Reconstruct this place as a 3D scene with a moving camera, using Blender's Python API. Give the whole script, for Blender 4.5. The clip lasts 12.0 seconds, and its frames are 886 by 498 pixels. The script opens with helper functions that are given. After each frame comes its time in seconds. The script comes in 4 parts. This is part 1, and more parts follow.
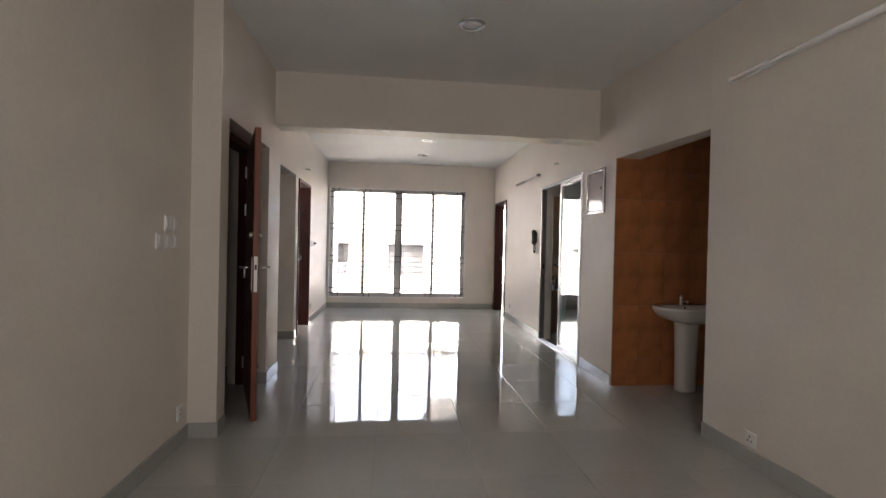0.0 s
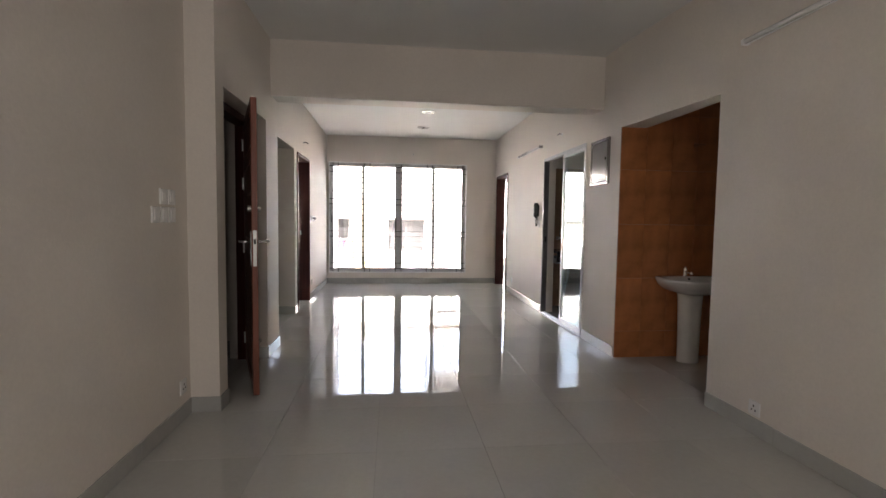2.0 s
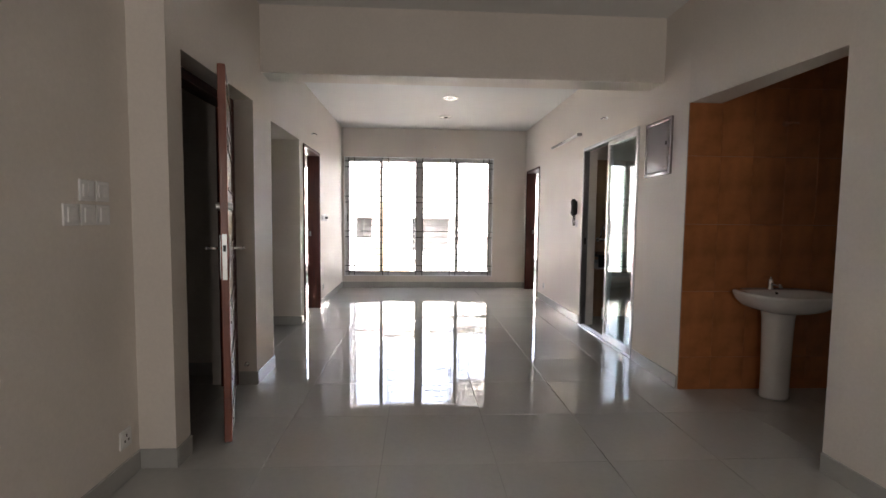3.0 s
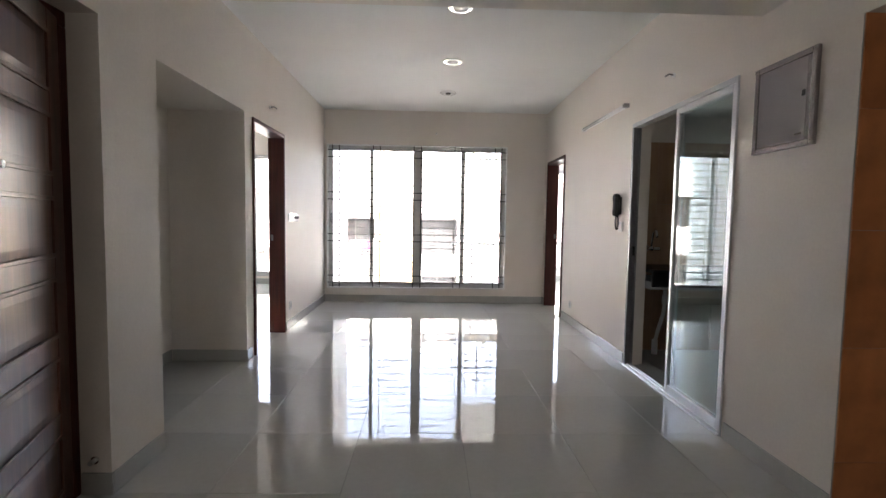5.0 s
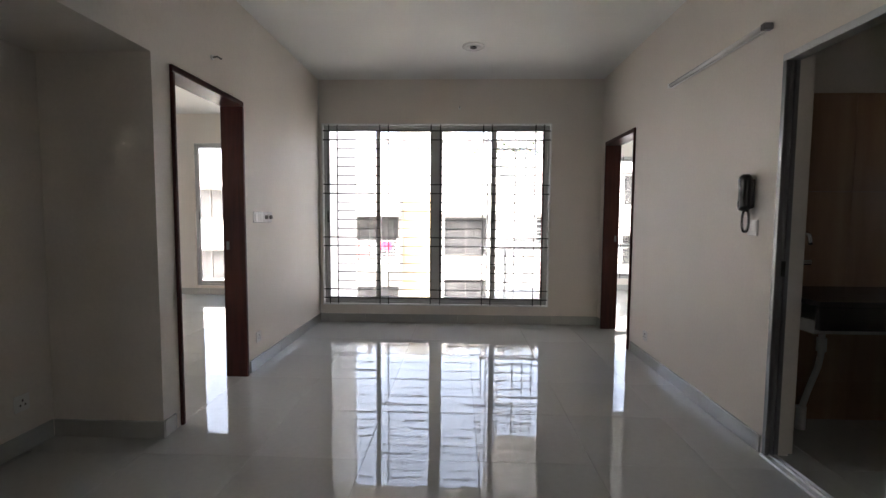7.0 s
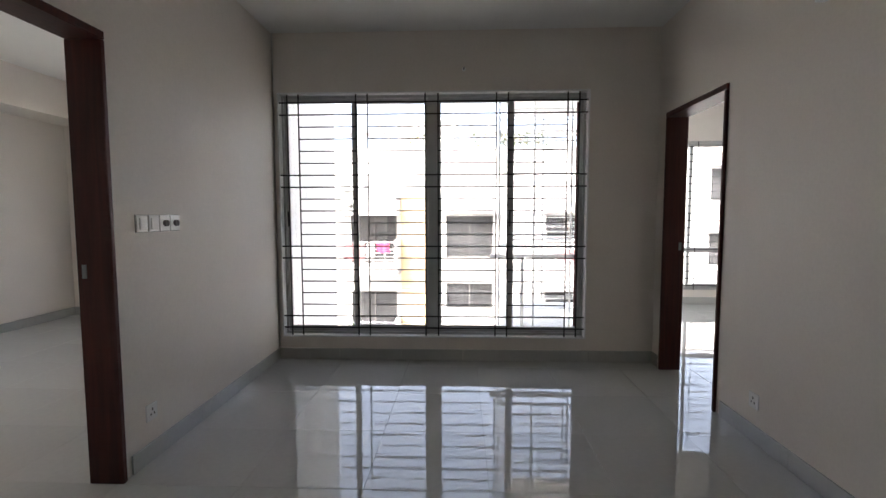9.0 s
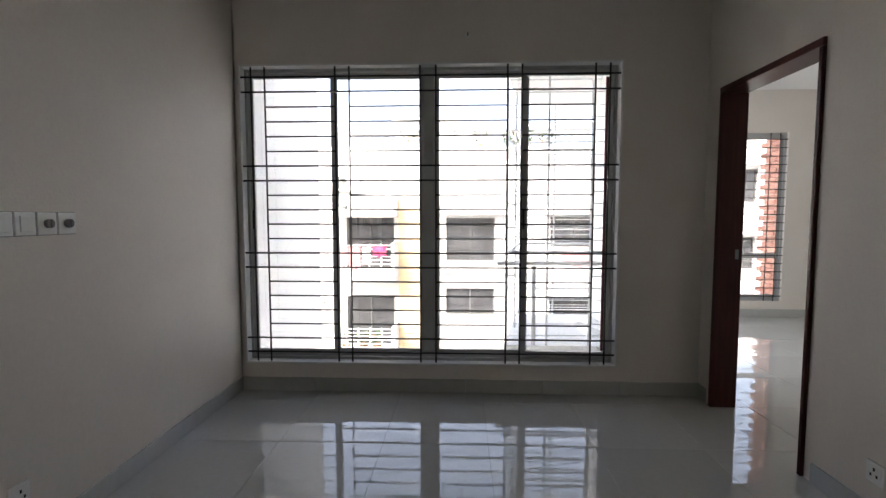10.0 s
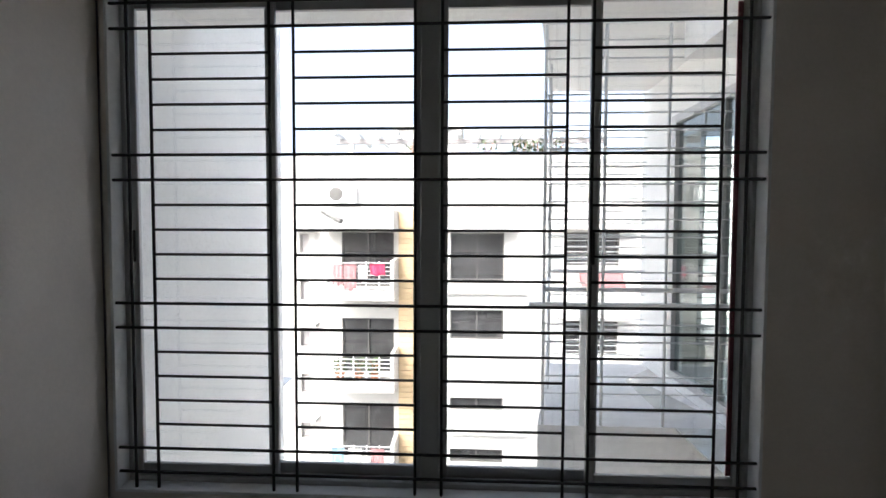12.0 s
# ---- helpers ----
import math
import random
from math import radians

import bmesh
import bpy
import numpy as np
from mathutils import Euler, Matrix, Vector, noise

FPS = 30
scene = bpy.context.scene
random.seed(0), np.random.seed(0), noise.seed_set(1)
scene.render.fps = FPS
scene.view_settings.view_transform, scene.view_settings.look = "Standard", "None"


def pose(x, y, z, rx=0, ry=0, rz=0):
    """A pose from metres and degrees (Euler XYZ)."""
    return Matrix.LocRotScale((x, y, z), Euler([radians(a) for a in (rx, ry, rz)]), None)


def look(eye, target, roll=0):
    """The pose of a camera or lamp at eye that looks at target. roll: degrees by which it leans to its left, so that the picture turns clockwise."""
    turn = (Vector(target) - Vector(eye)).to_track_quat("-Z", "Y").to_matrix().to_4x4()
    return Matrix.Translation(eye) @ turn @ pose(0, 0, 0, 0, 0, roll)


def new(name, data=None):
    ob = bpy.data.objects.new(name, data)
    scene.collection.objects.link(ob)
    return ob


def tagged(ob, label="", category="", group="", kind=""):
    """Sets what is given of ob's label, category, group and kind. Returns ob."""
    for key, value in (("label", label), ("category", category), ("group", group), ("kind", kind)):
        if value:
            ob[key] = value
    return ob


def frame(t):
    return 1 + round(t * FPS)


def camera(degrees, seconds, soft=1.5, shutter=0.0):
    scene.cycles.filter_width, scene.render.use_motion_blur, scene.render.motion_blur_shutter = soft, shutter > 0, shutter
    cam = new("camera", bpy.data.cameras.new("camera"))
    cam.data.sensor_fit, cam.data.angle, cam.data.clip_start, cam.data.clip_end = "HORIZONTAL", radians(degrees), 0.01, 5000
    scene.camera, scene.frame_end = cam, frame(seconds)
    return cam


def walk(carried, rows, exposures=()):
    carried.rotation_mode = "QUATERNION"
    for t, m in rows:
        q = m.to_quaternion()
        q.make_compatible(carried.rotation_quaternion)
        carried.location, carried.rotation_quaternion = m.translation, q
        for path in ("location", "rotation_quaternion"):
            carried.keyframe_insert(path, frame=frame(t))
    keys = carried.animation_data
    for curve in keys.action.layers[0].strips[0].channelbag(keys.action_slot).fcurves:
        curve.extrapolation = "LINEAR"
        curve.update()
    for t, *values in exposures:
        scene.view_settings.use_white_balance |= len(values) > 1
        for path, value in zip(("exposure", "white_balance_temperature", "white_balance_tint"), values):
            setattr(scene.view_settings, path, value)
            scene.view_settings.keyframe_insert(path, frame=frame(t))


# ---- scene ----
cam = camera(87.4, 12.0)
PATH = [
    (0, (0.181, 0.308, 1.289), (0.401, 2.296, 1.27), 1.3),
    (0.5, (0.13, 0.256, 1.295), (0.351, 2.244, 1.261), 1.4),
    (1, (0.132, 0.213, 1.292), (0.355, 2.2, 1.21), 1.4),
    (1.5, (0.149, 0.2, 1.283), (0.369, 2.185, 1.169), 1.1),
    (2, (0.175, 0.362, 1.264), (0.395, 2.346, 1.14), 0.8),
    (2.5, (0.274, 0.708, 1.284), (0.427, 2.698, 1.154), 0.5),
    (3, (0.282, 1.112, 1.274), (0.391, 3.104, 1.142), 0.6),
    (5, (0.492, 2.558, 1.268), (0.553, 4.553, 1.141), 0.9),
    (5.5, (0.572, 2.939, 1.26), (0.588, 4.935, 1.132), 0.7),
    (6, (0.557, 3.305, 1.26), (0.489, 5.3, 1.127), 0.7),
    (6.5, (0.545, 3.697, 1.288), (0.491, 5.692, 1.151), 0.6),
    (7, (0.592, 4.086, 1.277), (0.523, 6.08, 1.139), 0.4),
    (9, (0.567, 5.53, 1.308), (0.487, 7.523, 1.16), -0.1),
    (9.5, (0.542, 5.92, 1.3), (0.463, 7.914, 1.161), 0.0),
    (10, (0.545, 6.286, 1.29), (0.466, 8.28, 1.152), 0.0),
    (10.5, (0.515, 6.613, 1.297), (0.4, 8.605, 1.161), 0.0),
    (11, (0.476, 7.004, 1.316), (0.366, 8.997, 1.189), 0.2),
    (11.5, (0.485, 7.378, 1.331), (0.393, 9.373, 1.236), 0.1),
    (12, (0.455, 7.715, 1.344), (0.362, 9.711, 1.263), 0.2),
]
EXPOSURES = [(0, 4.25, 6750, 15), (3, 4.25, 6750, 15), (5, 4.15, 6550, 13), (6, 3.8, 6560, 13), (6.5, 3.3, 6580, 12), (7, 3.3, 6580, 12), (9, 2.75, 6480, 12), (10.5, 2.3, 6400, 11), (11, 2.0, 6320, 10), (12, 1.7, 6180, 9)]
walk(cam, [(t, look(eye, target, roll)) for t, eye, target, roll in PATH], EXPOSURES)

# ---- light ----
SUN_ELEV, SUN_AZ = 46.0, 212.0          # degrees; azimuth clockwise from +y
world = bpy.data.worlds.new("world")
scene.world = world
world.use_nodes = True
wn = world.node_tree
sky = wn.nodes.new("ShaderNodeTexSky")
sky.sky_type = "NISHITA"
sky.sun_disc = False
sky.sun_elevation, sky.sun_rotation = radians(SUN_ELEV), radians(SUN_AZ)
sky.air_density, sky.dust_density, sky.ozone_density = 0.6, 7.0, 0.4
haze = wn.nodes.new("ShaderNodeHueSaturation")      # a hazy, pale sky
haze.inputs["Saturation"].default_value, haze.inputs["Value"].default_value = 0.6, 1.75
wn.links.new(sky.outputs[0], haze.inputs["Color"])
wn.links.new(haze.outputs[0], wn.nodes["Background"].inputs["Color"])
wn.nodes["Background"].inputs["Strength"].default_value = 0.15

sun = new("sun", bpy.data.lights.new("sun", "SUN"))
sun.data.energy, sun.data.angle, sun.data.color = 0.55, radians(1.5), (1.0, 0.96, 0.91)
_e, _a = radians(SUN_ELEV), radians(SUN_AZ)
_to = Vector((math.sin(_a) * math.cos(_e), math.cos(_a) * math.cos(_e), math.sin(_e)))
sun.matrix_world = look(_to * 40, (0, 0, 0))

def opening_lamp(name, place, target, w, h, watts, colour):
    """An area lamp set in an opening to stand in for daylight."""
    lamp = bpy.data.lights.new(name, "AREA")
    lamp.shape, lamp.size, lamp.size_y, lamp.energy, lamp.color = "RECTANGLE", w, h, watts, colour
    new(name, lamp).matrix_world = look(place, target)


# fill lamp added in an assumed, unseen opening behind the start of the walk
opening_lamp("back_fill_lamp", (0.2, -2.05, 1.3), (0.2, 5.0, 1.3), 1.7, 2.0, 1.5, (1.0, 0.97, 0.94))
# daylight of the balcony door
opening_lamp("daylight_balcony_door", (2.34, 11.06, 1.2), (6.0, 11.06, 1.0), 1.25, 2.0, 4.8, (0.97, 0.98, 1.0))
# fill lamp added in a made-up west opening, out of view, to brighten the bedroom
opening_lamp("west_fill_lamp", (-4.60, 7.8, 1.5), (-1.0, 7.8, 1.2), 1.1, 1.2, 1.2, (0.95, 0.98, 1.0))

# ---- materials ----
def material(name, colour, rough=0.5, metal=0.0, grain=0.0, scale=8.0, bump=0.0, bump_scale=60.0, stain=0.0, spec=0.5, coat=0.0, vary=0.0):
    """Procedural surface: colour broken up by fine grain and by broad stains, with a little relief."""
    m = bpy.data.materials.new(name)
    m.use_nodes = True
    nt = m.node_tree
    p = nt.nodes["Principled BSDF"]
    p.inputs["Roughness"].default_value, p.inputs["Metallic"].default_value = rough, metal
    p.inputs["Specular IOR Level"].default_value, p.inputs["Coat Weight"].default_value = spec, coat
    p.inputs["Coat Roughness"].default_value = 0.08
    tc = nt.nodes.new("ShaderNodeTexCoord")
    rgb = nt.nodes.new("ShaderNodeRGB")
    rgb.outputs[0].default_value = (*colour, 1)
    col = rgb.outputs[0]
    for amount, sc in ((grain, scale * 6), (stain, scale * 0.12)):
        if amount:
            n = nt.nodes.new("ShaderNodeTexNoise")
            n.inputs["Scale"].default_value, n.inputs["Detail"].default_value = sc, 4
            nt.links.new(tc.outputs["Object"], n.inputs["Vector"])
            r = nt.nodes.new("ShaderNodeMapRange")
            r.inputs["From Min"].default_value, r.inputs["From Max"].default_value = 0.3, 0.7
            r.inputs["To Min"].default_value, r.inputs["To Max"].default_value = 1 - amount, 1 + amount * 0.6
            nt.links.new(n.outputs[0], r.inputs["Value"])
            mix = nt.nodes.new("ShaderNodeVectorMath")
            mix.operation = "SCALE"
            nt.links.new(col, mix.inputs[0])
            nt.links.new(r.outputs[0], mix.inputs["Scale"])
            col = mix.outputs[0]
    if vary:
        oi = nt.nodes.new("ShaderNodeObjectInfo")
        r = nt.nodes.new("ShaderNodeMapRange")
        r.inputs["To Min"].default_value, r.inputs["To Max"].default_value = 1 - vary, 1 + vary
        nt.links.new(oi.outputs["Random"], r.inputs["Value"])
        mix = nt.nodes.new("ShaderNodeVectorMath")
        mix.operation = "SCALE"
        nt.links.new(col, mix.inputs[0])
        nt.links.new(r.outputs[0], mix.inputs["Scale"])
        col = mix.outputs[0]
    nt.links.new(col, p.inputs["Base Color"])
    if bump:
        n = nt.nodes.new("ShaderNodeTexNoise")
        n.inputs["Scale"].default_value, n.inputs["Detail"].default_value = bump_scale, 3
        nt.links.new(tc.outputs["Object"], n.inputs["Vector"])
        b = nt.nodes.new("ShaderNodeBump")
        b.inputs["Strength"].default_value, b.inputs["Distance"].default_value = bump, 0.01
        nt.links.new(n.outputs[0], b.inputs["Height"])
        nt.links.new(b.outputs[0], p.inputs["Normal"])
    return m


def wood(name, dark, light, rough=0.3, stretch=(14, 14, 0.9), coat=0.3, spec=0.5):
    """Varnished timber with grain along the thing's z."""
    m = bpy.data.materials.new(name)
    m.use_nodes = True
    nt = m.node_tree
    p = nt.nodes["Principled BSDF"]
    p.inputs["Roughness"].default_value, p.inputs["Coat Weight"].default_value = rough, coat
    p.inputs["Coat Roughness"].default_value, p.inputs["Specular IOR Level"].default_value = 0.15, spec
    tc, mp = nt.nodes.new("ShaderNodeTexCoord"), nt.nodes.new("ShaderNodeMapping")
    mp.inputs["Scale"].default_value = stretch
    n = nt.nodes.new("ShaderNodeTexNoise")
    n.inputs["Scale"].default_value, n.inputs["Detail"].default_value, n.inputs["Distortion"].default_value = 2.2, 6, 0.7
    ramp = nt.nodes.new("ShaderNodeValToRGB")
    ramp.color_ramp.elements[0].color, ramp.color_ramp.elements[1].color = (*dark, 1), (*light, 1)
    ramp.color_ramp.elements[0].position, ramp.color_ramp.elements[1].position = 0.3, 0.75
    b = nt.nodes.new("ShaderNodeBump")
    b.inputs["Strength"].default_value, b.inputs["Distance"].default_value = 0.15, 0.004
    nt.links.new(tc.outputs["Object"], mp.inputs["Vector"])
    nt.links.new(mp.outputs[0], n.inputs["Vector"])
    nt.links.new(n.outputs[0], ramp.inputs[0])
    nt.links.new(ramp.outputs[0], p.inputs["Base Color"])
    nt.links.new(n.outputs[0], b.inputs["Height"])
    nt.links.new(b.outputs[0], p.inputs["Normal"])
    return m


def glass(name, tint, rough=0.0):
    m = bpy.data.materials.new(name)
    m.use_nodes = True
    p = m.node_tree.nodes["Principled BSDF"]
    p.inputs["Base Color"].default_value = (*tint, 1)
    p.inputs["Transmission Weight"].default_value, p.inputs["Roughness"].default_value, p.inputs["IOR"].default_value = 1.0, rough, 1.5
    return m


def polished_tile(name, colour, vein):
    """Polished porcelain: faint clouding, shallow warp in the gloss, each tile a shade of its own."""
    m = material(name, colour, rough=0.012, grain=0.03, scale=5.0, stain=0.05, spec=0.68, vary=vein)
    nt = m.node_tree
    p = nt.nodes["Principled BSDF"]
    tc = nt.nodes.new("ShaderNodeTexCoord")
    geo = nt.nodes.new("ShaderNodeNewGeometry")
    n = nt.nodes.new("ShaderNodeTexNoise")
    n.inputs["Scale"].default_value, n.inputs["Detail"].default_value = 7.0, 2.0
    mp = nt.nodes.new("ShaderNodeMapping")
    mp.inputs["Scale"].default_value = (1.0, 2.2, 1.0)
    nt.links.new(geo.outputs["Position"], mp.inputs["Vector"])
    nt.links.new(mp.outputs[0], n.inputs["Vector"])
    b = nt.nodes.new("ShaderNodeBump")
    b.inputs["Strength"].default_value, b.inputs["Distance"].default_value = 0.03, 0.0075
    nt.links.new(n.outputs[0], b.inputs["Height"])
    nt.links.new(b.outputs[0], p.inputs["Normal"])
    return m


CREAM = material("cream_wall_paint", (0.80, 0.742, 0.676), 0.55, grain=0.03, scale=10, stain=0.04, bump=0.12, bump_scale=90)
WHITE = material("white_ceiling_paint", (0.86, 0.86, 0.84), 0.6, grain=0.02, scale=10, stain=0.03, bump=0.06, bump_scale=70)
OUTER = material("white_exterior_paint", (0.84, 0.84, 0.83), 0.7, grain=0.04, scale=6, stain=0.10, bump=0.2, bump_scale=40)
TILE = polished_tile("grey_porcelain", (0.52, 0.52, 0.497), 0.025)
SKIRT = material("grey_porcelain_skirting", (0.47, 0.47, 0.45), 0.12, grain=0.03, scale=5, stain=0.08, vary=0.03)
GROUT = material("grey_grout", (0.36, 0.36, 0.35), 0.8, grain=0.1, scale=20)
FRAMEWOOD = wood("dark_red_door_frame_wood", (0.042, 0.008, 0.006), (0.080, 0.016, 0.010), 0.42, coat=0.05, spec=0.25)
DOORWOOD = wood("brown_varnished_door_wood", (0.055, 0.018, 0.010), (0.14, 0.050, 0.028), 0.42, coat=0.12)
EDGEWOOD = wood("red_door_edge_wood", (0.17, 0.045, 0.025), (0.27, 0.078, 0.042), 0.35)
ALU = material("silver_aluminium", (0.58, 0.59, 0.60), 0.35, metal=0.8, grain=0.03, scale=15)
WINALU = material("grey_window_aluminium", (0.50, 0.50, 0.50), 0.45, metal=0.25, grain=0.04, scale=15)
JAMBALU = material("dull_grey_aluminium", (0.24, 0.24, 0.245), 0.4, metal=0.6, grain=0.04, scale=15)
IRON = material("black_painted_iron", (0.03, 0.028, 0.027), 0.45, metal=0.3, grain=0.1, scale=30)
CHROME = material("chrome", (0.8, 0.8, 0.8), 0.12, metal=1.0, grain=0.03, scale=30)
STEEL = material("brushed_steel", (0.6, 0.6, 0.58), 0.3, metal=1.0, grain=0.05, scale=30)
PLASTIC = material("white_switch_plastic", (0.90, 0.89, 0.87), 0.2, grain=0.02, scale=20, coat=0.3)
BLACKPL = material("black_gloss_plastic", (0.012, 0.012, 0.013), 0.25, grain=0.1, scale=30)
RUSTTILE = material("orange_brown_wall_tile", (0.46, 0.175, 0.065), 0.3, grain=0.05, scale=45.0, stain=0.34, vary=0.06, coat=0.15)
KITTILE = wood("pale_brown_kitchen_tile", (0.38, 0.22, 0.135), (0.50, 0.33, 0.21), 0.3, (3, 3, 0.5))
PVC = material("white_pvc", (0.90, 0.90, 0.89), 0.35, grain=0.05, scale=20)
TUBEGLASS = material("white_lamp_tube", (0.90, 0.90, 0.89), 0.08, grain=0.02, scale=20, coat=0.6)
PANELGREY = material("grey_enamel", (0.40, 0.375, 0.385), 0.13, grain=0.02, scale=20, stain=0.04)
TRIMMETAL = material("polished_grey_trim", (0.27, 0.25, 0.25), 0.24, metal=0.8, grain=0.03, scale=20)
REDSTRIP = material("dark_red_strip", (0.20, 0.05, 0.065), 0.6, grain=0.15, scale=30)
PANELFRAME = material("grey_plastic_trim", (0.22, 0.205, 0.205), 0.35, grain=0.03, scale=20)
YELLOW = material("yellow_facing_brick", (0.60, 0.455, 0.28), 0.75, grain=0.1, scale=4, stain=0.1, vary=0.08)
REDBRICK = material("red_brick", (0.40, 0.20, 0.15), 0.8, grain=0.15, scale=6, stain=0.1, vary=0.15)
CONCRETE = material("grey_concrete", (0.52, 0.52, 0.51), 0.8, grain=0.12, scale=3, stain=0.2, bump=0.3, bump_scale=20)
FACADE = material("white_facade_paint", (0.52, 0.515, 0.50), 0.8, grain=0.03, scale=2, stain=0.10, bump=0.1, bump_scale=10)
DARKFRAME = material("dark_bronze_frame", (0.10, 0.095, 0.09), 0.5, grain=0.1, scale=10)
DARKGLASS = material("dark_window_glass", (0.05, 0.05, 0.052), 0.25, grain=0.5, scale=0.8)
GALV = material("galvanised_rail", (0.66, 0.67, 0.68), 0.45, metal=0.15, grain=0.08, scale=15)
PINK = material("pink_cloth", (0.75, 0.10, 0.22), 0.9, grain=0.1, scale=8)
PALECLOTH = material("pale_pink_cloth", (0.62, 0.36, 0.37), 0.9, grain=0.1, scale=8)
BLUECLOTH = material("pale_blue_cloth", (0.38, 0.55, 0.65), 0.9, grain=0.1, scale=8)
LEAF = material("green_leaf", (0.07, 0.11, 0.04), 0.6, grain=0.3, scale=6, vary=0.2)
TERRA = material("terracotta_pot", (0.40, 0.19, 0.11), 0.8, grain=0.1, scale=8)
BALCONY = material("pale_balcony_concrete", (0.66, 0.66, 0.66), 0.7, grain=0.08, scale=4, stain=0.15, bump=0.2, bump_scale=25)
GROUND = material("dusty_concrete_ground", (0.36, 0.34, 0.31), 0.9, grain=0.1, scale=0.5, stain=0.2)
DARKHOLE = material("dark_socket_hole", (0.02, 0.02, 0.02), 0.7, grain=0.1)
CERAMIC = material("white_glazed_ceramic", (0.82, 0.81, 0.79), 0.1, grain=0.02, scale=8, coat=0.4)
GRANITE = material("black_granite", (0.018, 0.017, 0.017), 0.25, grain=0.4, scale=40)
CLEAR = glass("clear_glass", (0.97, 0.99, 0.98))
TINTED = glass("tinted_glass", (0.70, 0.80, 0.80))

# ---- builders ----
def part(name, bm, mat, parent=None, label="", smooth=False):
    me = bpy.data.meshes.new(name)
    bmesh.ops.recalc_face_normals(bm, faces=bm.faces)
    if smooth:
        for f in bm.faces:
            f.smooth = True
    bm.to_mesh(me)
    bm.free()
    me.materials.append(mat)
    ob = new(name, me)
    if parent:
        ob.parent = parent
    if label:
        ob["label"] = label
    return ob


def box(lo, hi, bevel=0.0, bm=None, seg=1):
    """A block from corner to corner, with softened edges."""
    tmp = bmesh.new()
    bmesh.ops.create_cube(tmp, size=1)
    lo, hi = Vector(lo), Vector(hi)
    for v in tmp.verts:
        v.co = Vector((lo[k] + (v.co[k] + 0.5) * (hi[k] - lo[k]) for k in range(3)))
    if bevel:
        bmesh.ops.bevel(tmp, geom=list(tmp.edges), offset=bevel, segments=seg, affect="EDGES", profile=0.6)
    if bm is None:
        return tmp
    me = bpy.data.meshes.new("tmp")
    tmp.to_mesh(me)
    tmp.free()
    bm.from_mesh(me)
    bpy.data.meshes.remove(me)
    return bm


def tube(a, b, r, bm=None, seg=8, r2=None):
    """A round bar from a to b."""
    bm = bm or bmesh.new()
    a, b = Vector(a), Vector(b)
    m = Matrix.Translation((a + b) / 2) @ (b - a).to_track_quat("Z", "Y").to_matrix().to_4x4()
    bmesh.ops.create_cone(bm, cap_ends=True, segments=seg, radius1=r, radius2=r if r2 is None else r2, depth=(b - a).length, matrix=m)
    return bm


def lathe(profile, seg=32, bm=None, squash=1.0):
    """A turned shape: profile of (radius, z) about z."""
    bm = bm or bmesh.new()
    rings = []
    for r, z in profile:
        rings.append([bm.verts.new((r * math.cos(2 * math.pi * i / seg), squash * r * math.sin(2 * math.pi * i / seg), z)) for i in range(seg)])
    for p, q in zip(rings, rings[1:]):
        for i in range(seg):
            bm.faces.new((p[i], p[(i + 1) % seg], q[(i + 1) % seg], q[i]))
    if profile[0][0] > 1e-5:
        bm.faces.new(rings[0][::-1])
    if profile[-1][0] > 1e-5:
        bm.faces.new(rings[-1])
    return bm


def sweep(points, r, bm=None, seg=8):
    """A round pipe along a line of points."""
    bm = bm or bmesh.new()
    pts = [Vector(p) for p in points]
    rings = []
    for i, p in enumerate(pts):
        d = (pts[min(i + 1, len(pts) - 1)] - pts[max(i - 1, 0)]).normalized()
        u = d.cross(Vector((0.31, 0.17, 0.93))).normalized()
        w = d.cross(u)
        rings.append([bm.verts.new(p + r * (math.cos(2 * math.pi * k / seg) * u + math.sin(2 * math.pi * k / seg) * w)) for k in range(seg)])
    for p, q in zip(rings, rings[1:]):
        for k in range(seg):
            bm.faces.new((p[k], p[(k + 1) % seg], q[(k + 1) % seg], q[k]))
    bm.faces.new(rings[0][::-1])
    bm.faces.new(rings[-1])
    return bm


def block(lo, hi, holes=()):
    """A wall or slab from corner to corner with box-shaped openings cut through it: outer faces only."""
    cuts = []
    for k in range(3):
        c = {lo[k], hi[k]}
        for a, b in holes:
            c |= {v for v in (a[k], b[k]) if lo[k] < v < hi[k]}
        cuts.append(sorted(c))
    nx, ny, nz = (len(c) - 1 for c in cuts)

    def filled(i, j, k):
        if not (0 <= i < nx and 0 <= j < ny and 0 <= k < nz):
            return False
        p = [(cuts[a][q] + cuts[a][q + 1]) / 2 for a, q in enumerate((i, j, k))]
        return not any(all(a[q] < p[q] < b[q] for q in range(3)) for a, b in holes)

    bm, seen = bmesh.new(), {}

    def vert(i, j, k):
        if (i, j, k) not in seen:
            seen[i, j, k] = bm.verts.new((cuts[0][i], cuts[1][j], cuts[2][k]))
        return seen[i, j, k]

    for i in range(nx):
        for j in range(ny):
            for k in range(nz):
                if not filled(i, j, k):
                    continue
                for ax in range(3):
                    for s in (0, 1):
                        n = [i, j, k]
                        n[ax] += 1 if s else -1
                        if filled(*n):
                            continue
                        base = [i, j, k]
                        base[ax] += s
                        u, v = (ax + 1) % 3, (ax + 2) % 3
                        q = []
                        for du, dv in ((0, 0), (1, 0), (1, 1), (0, 1)):
                            c = list(base)
                            c[u] += du
                            c[v] += dv
                            q.append(vert(*c))
                        bm.faces.new(q if s else q[::-1])
    return bm


def structure(name, bm, mat, label, category):
    return tagged(part(name, bm, mat), label, category, kind="structure")


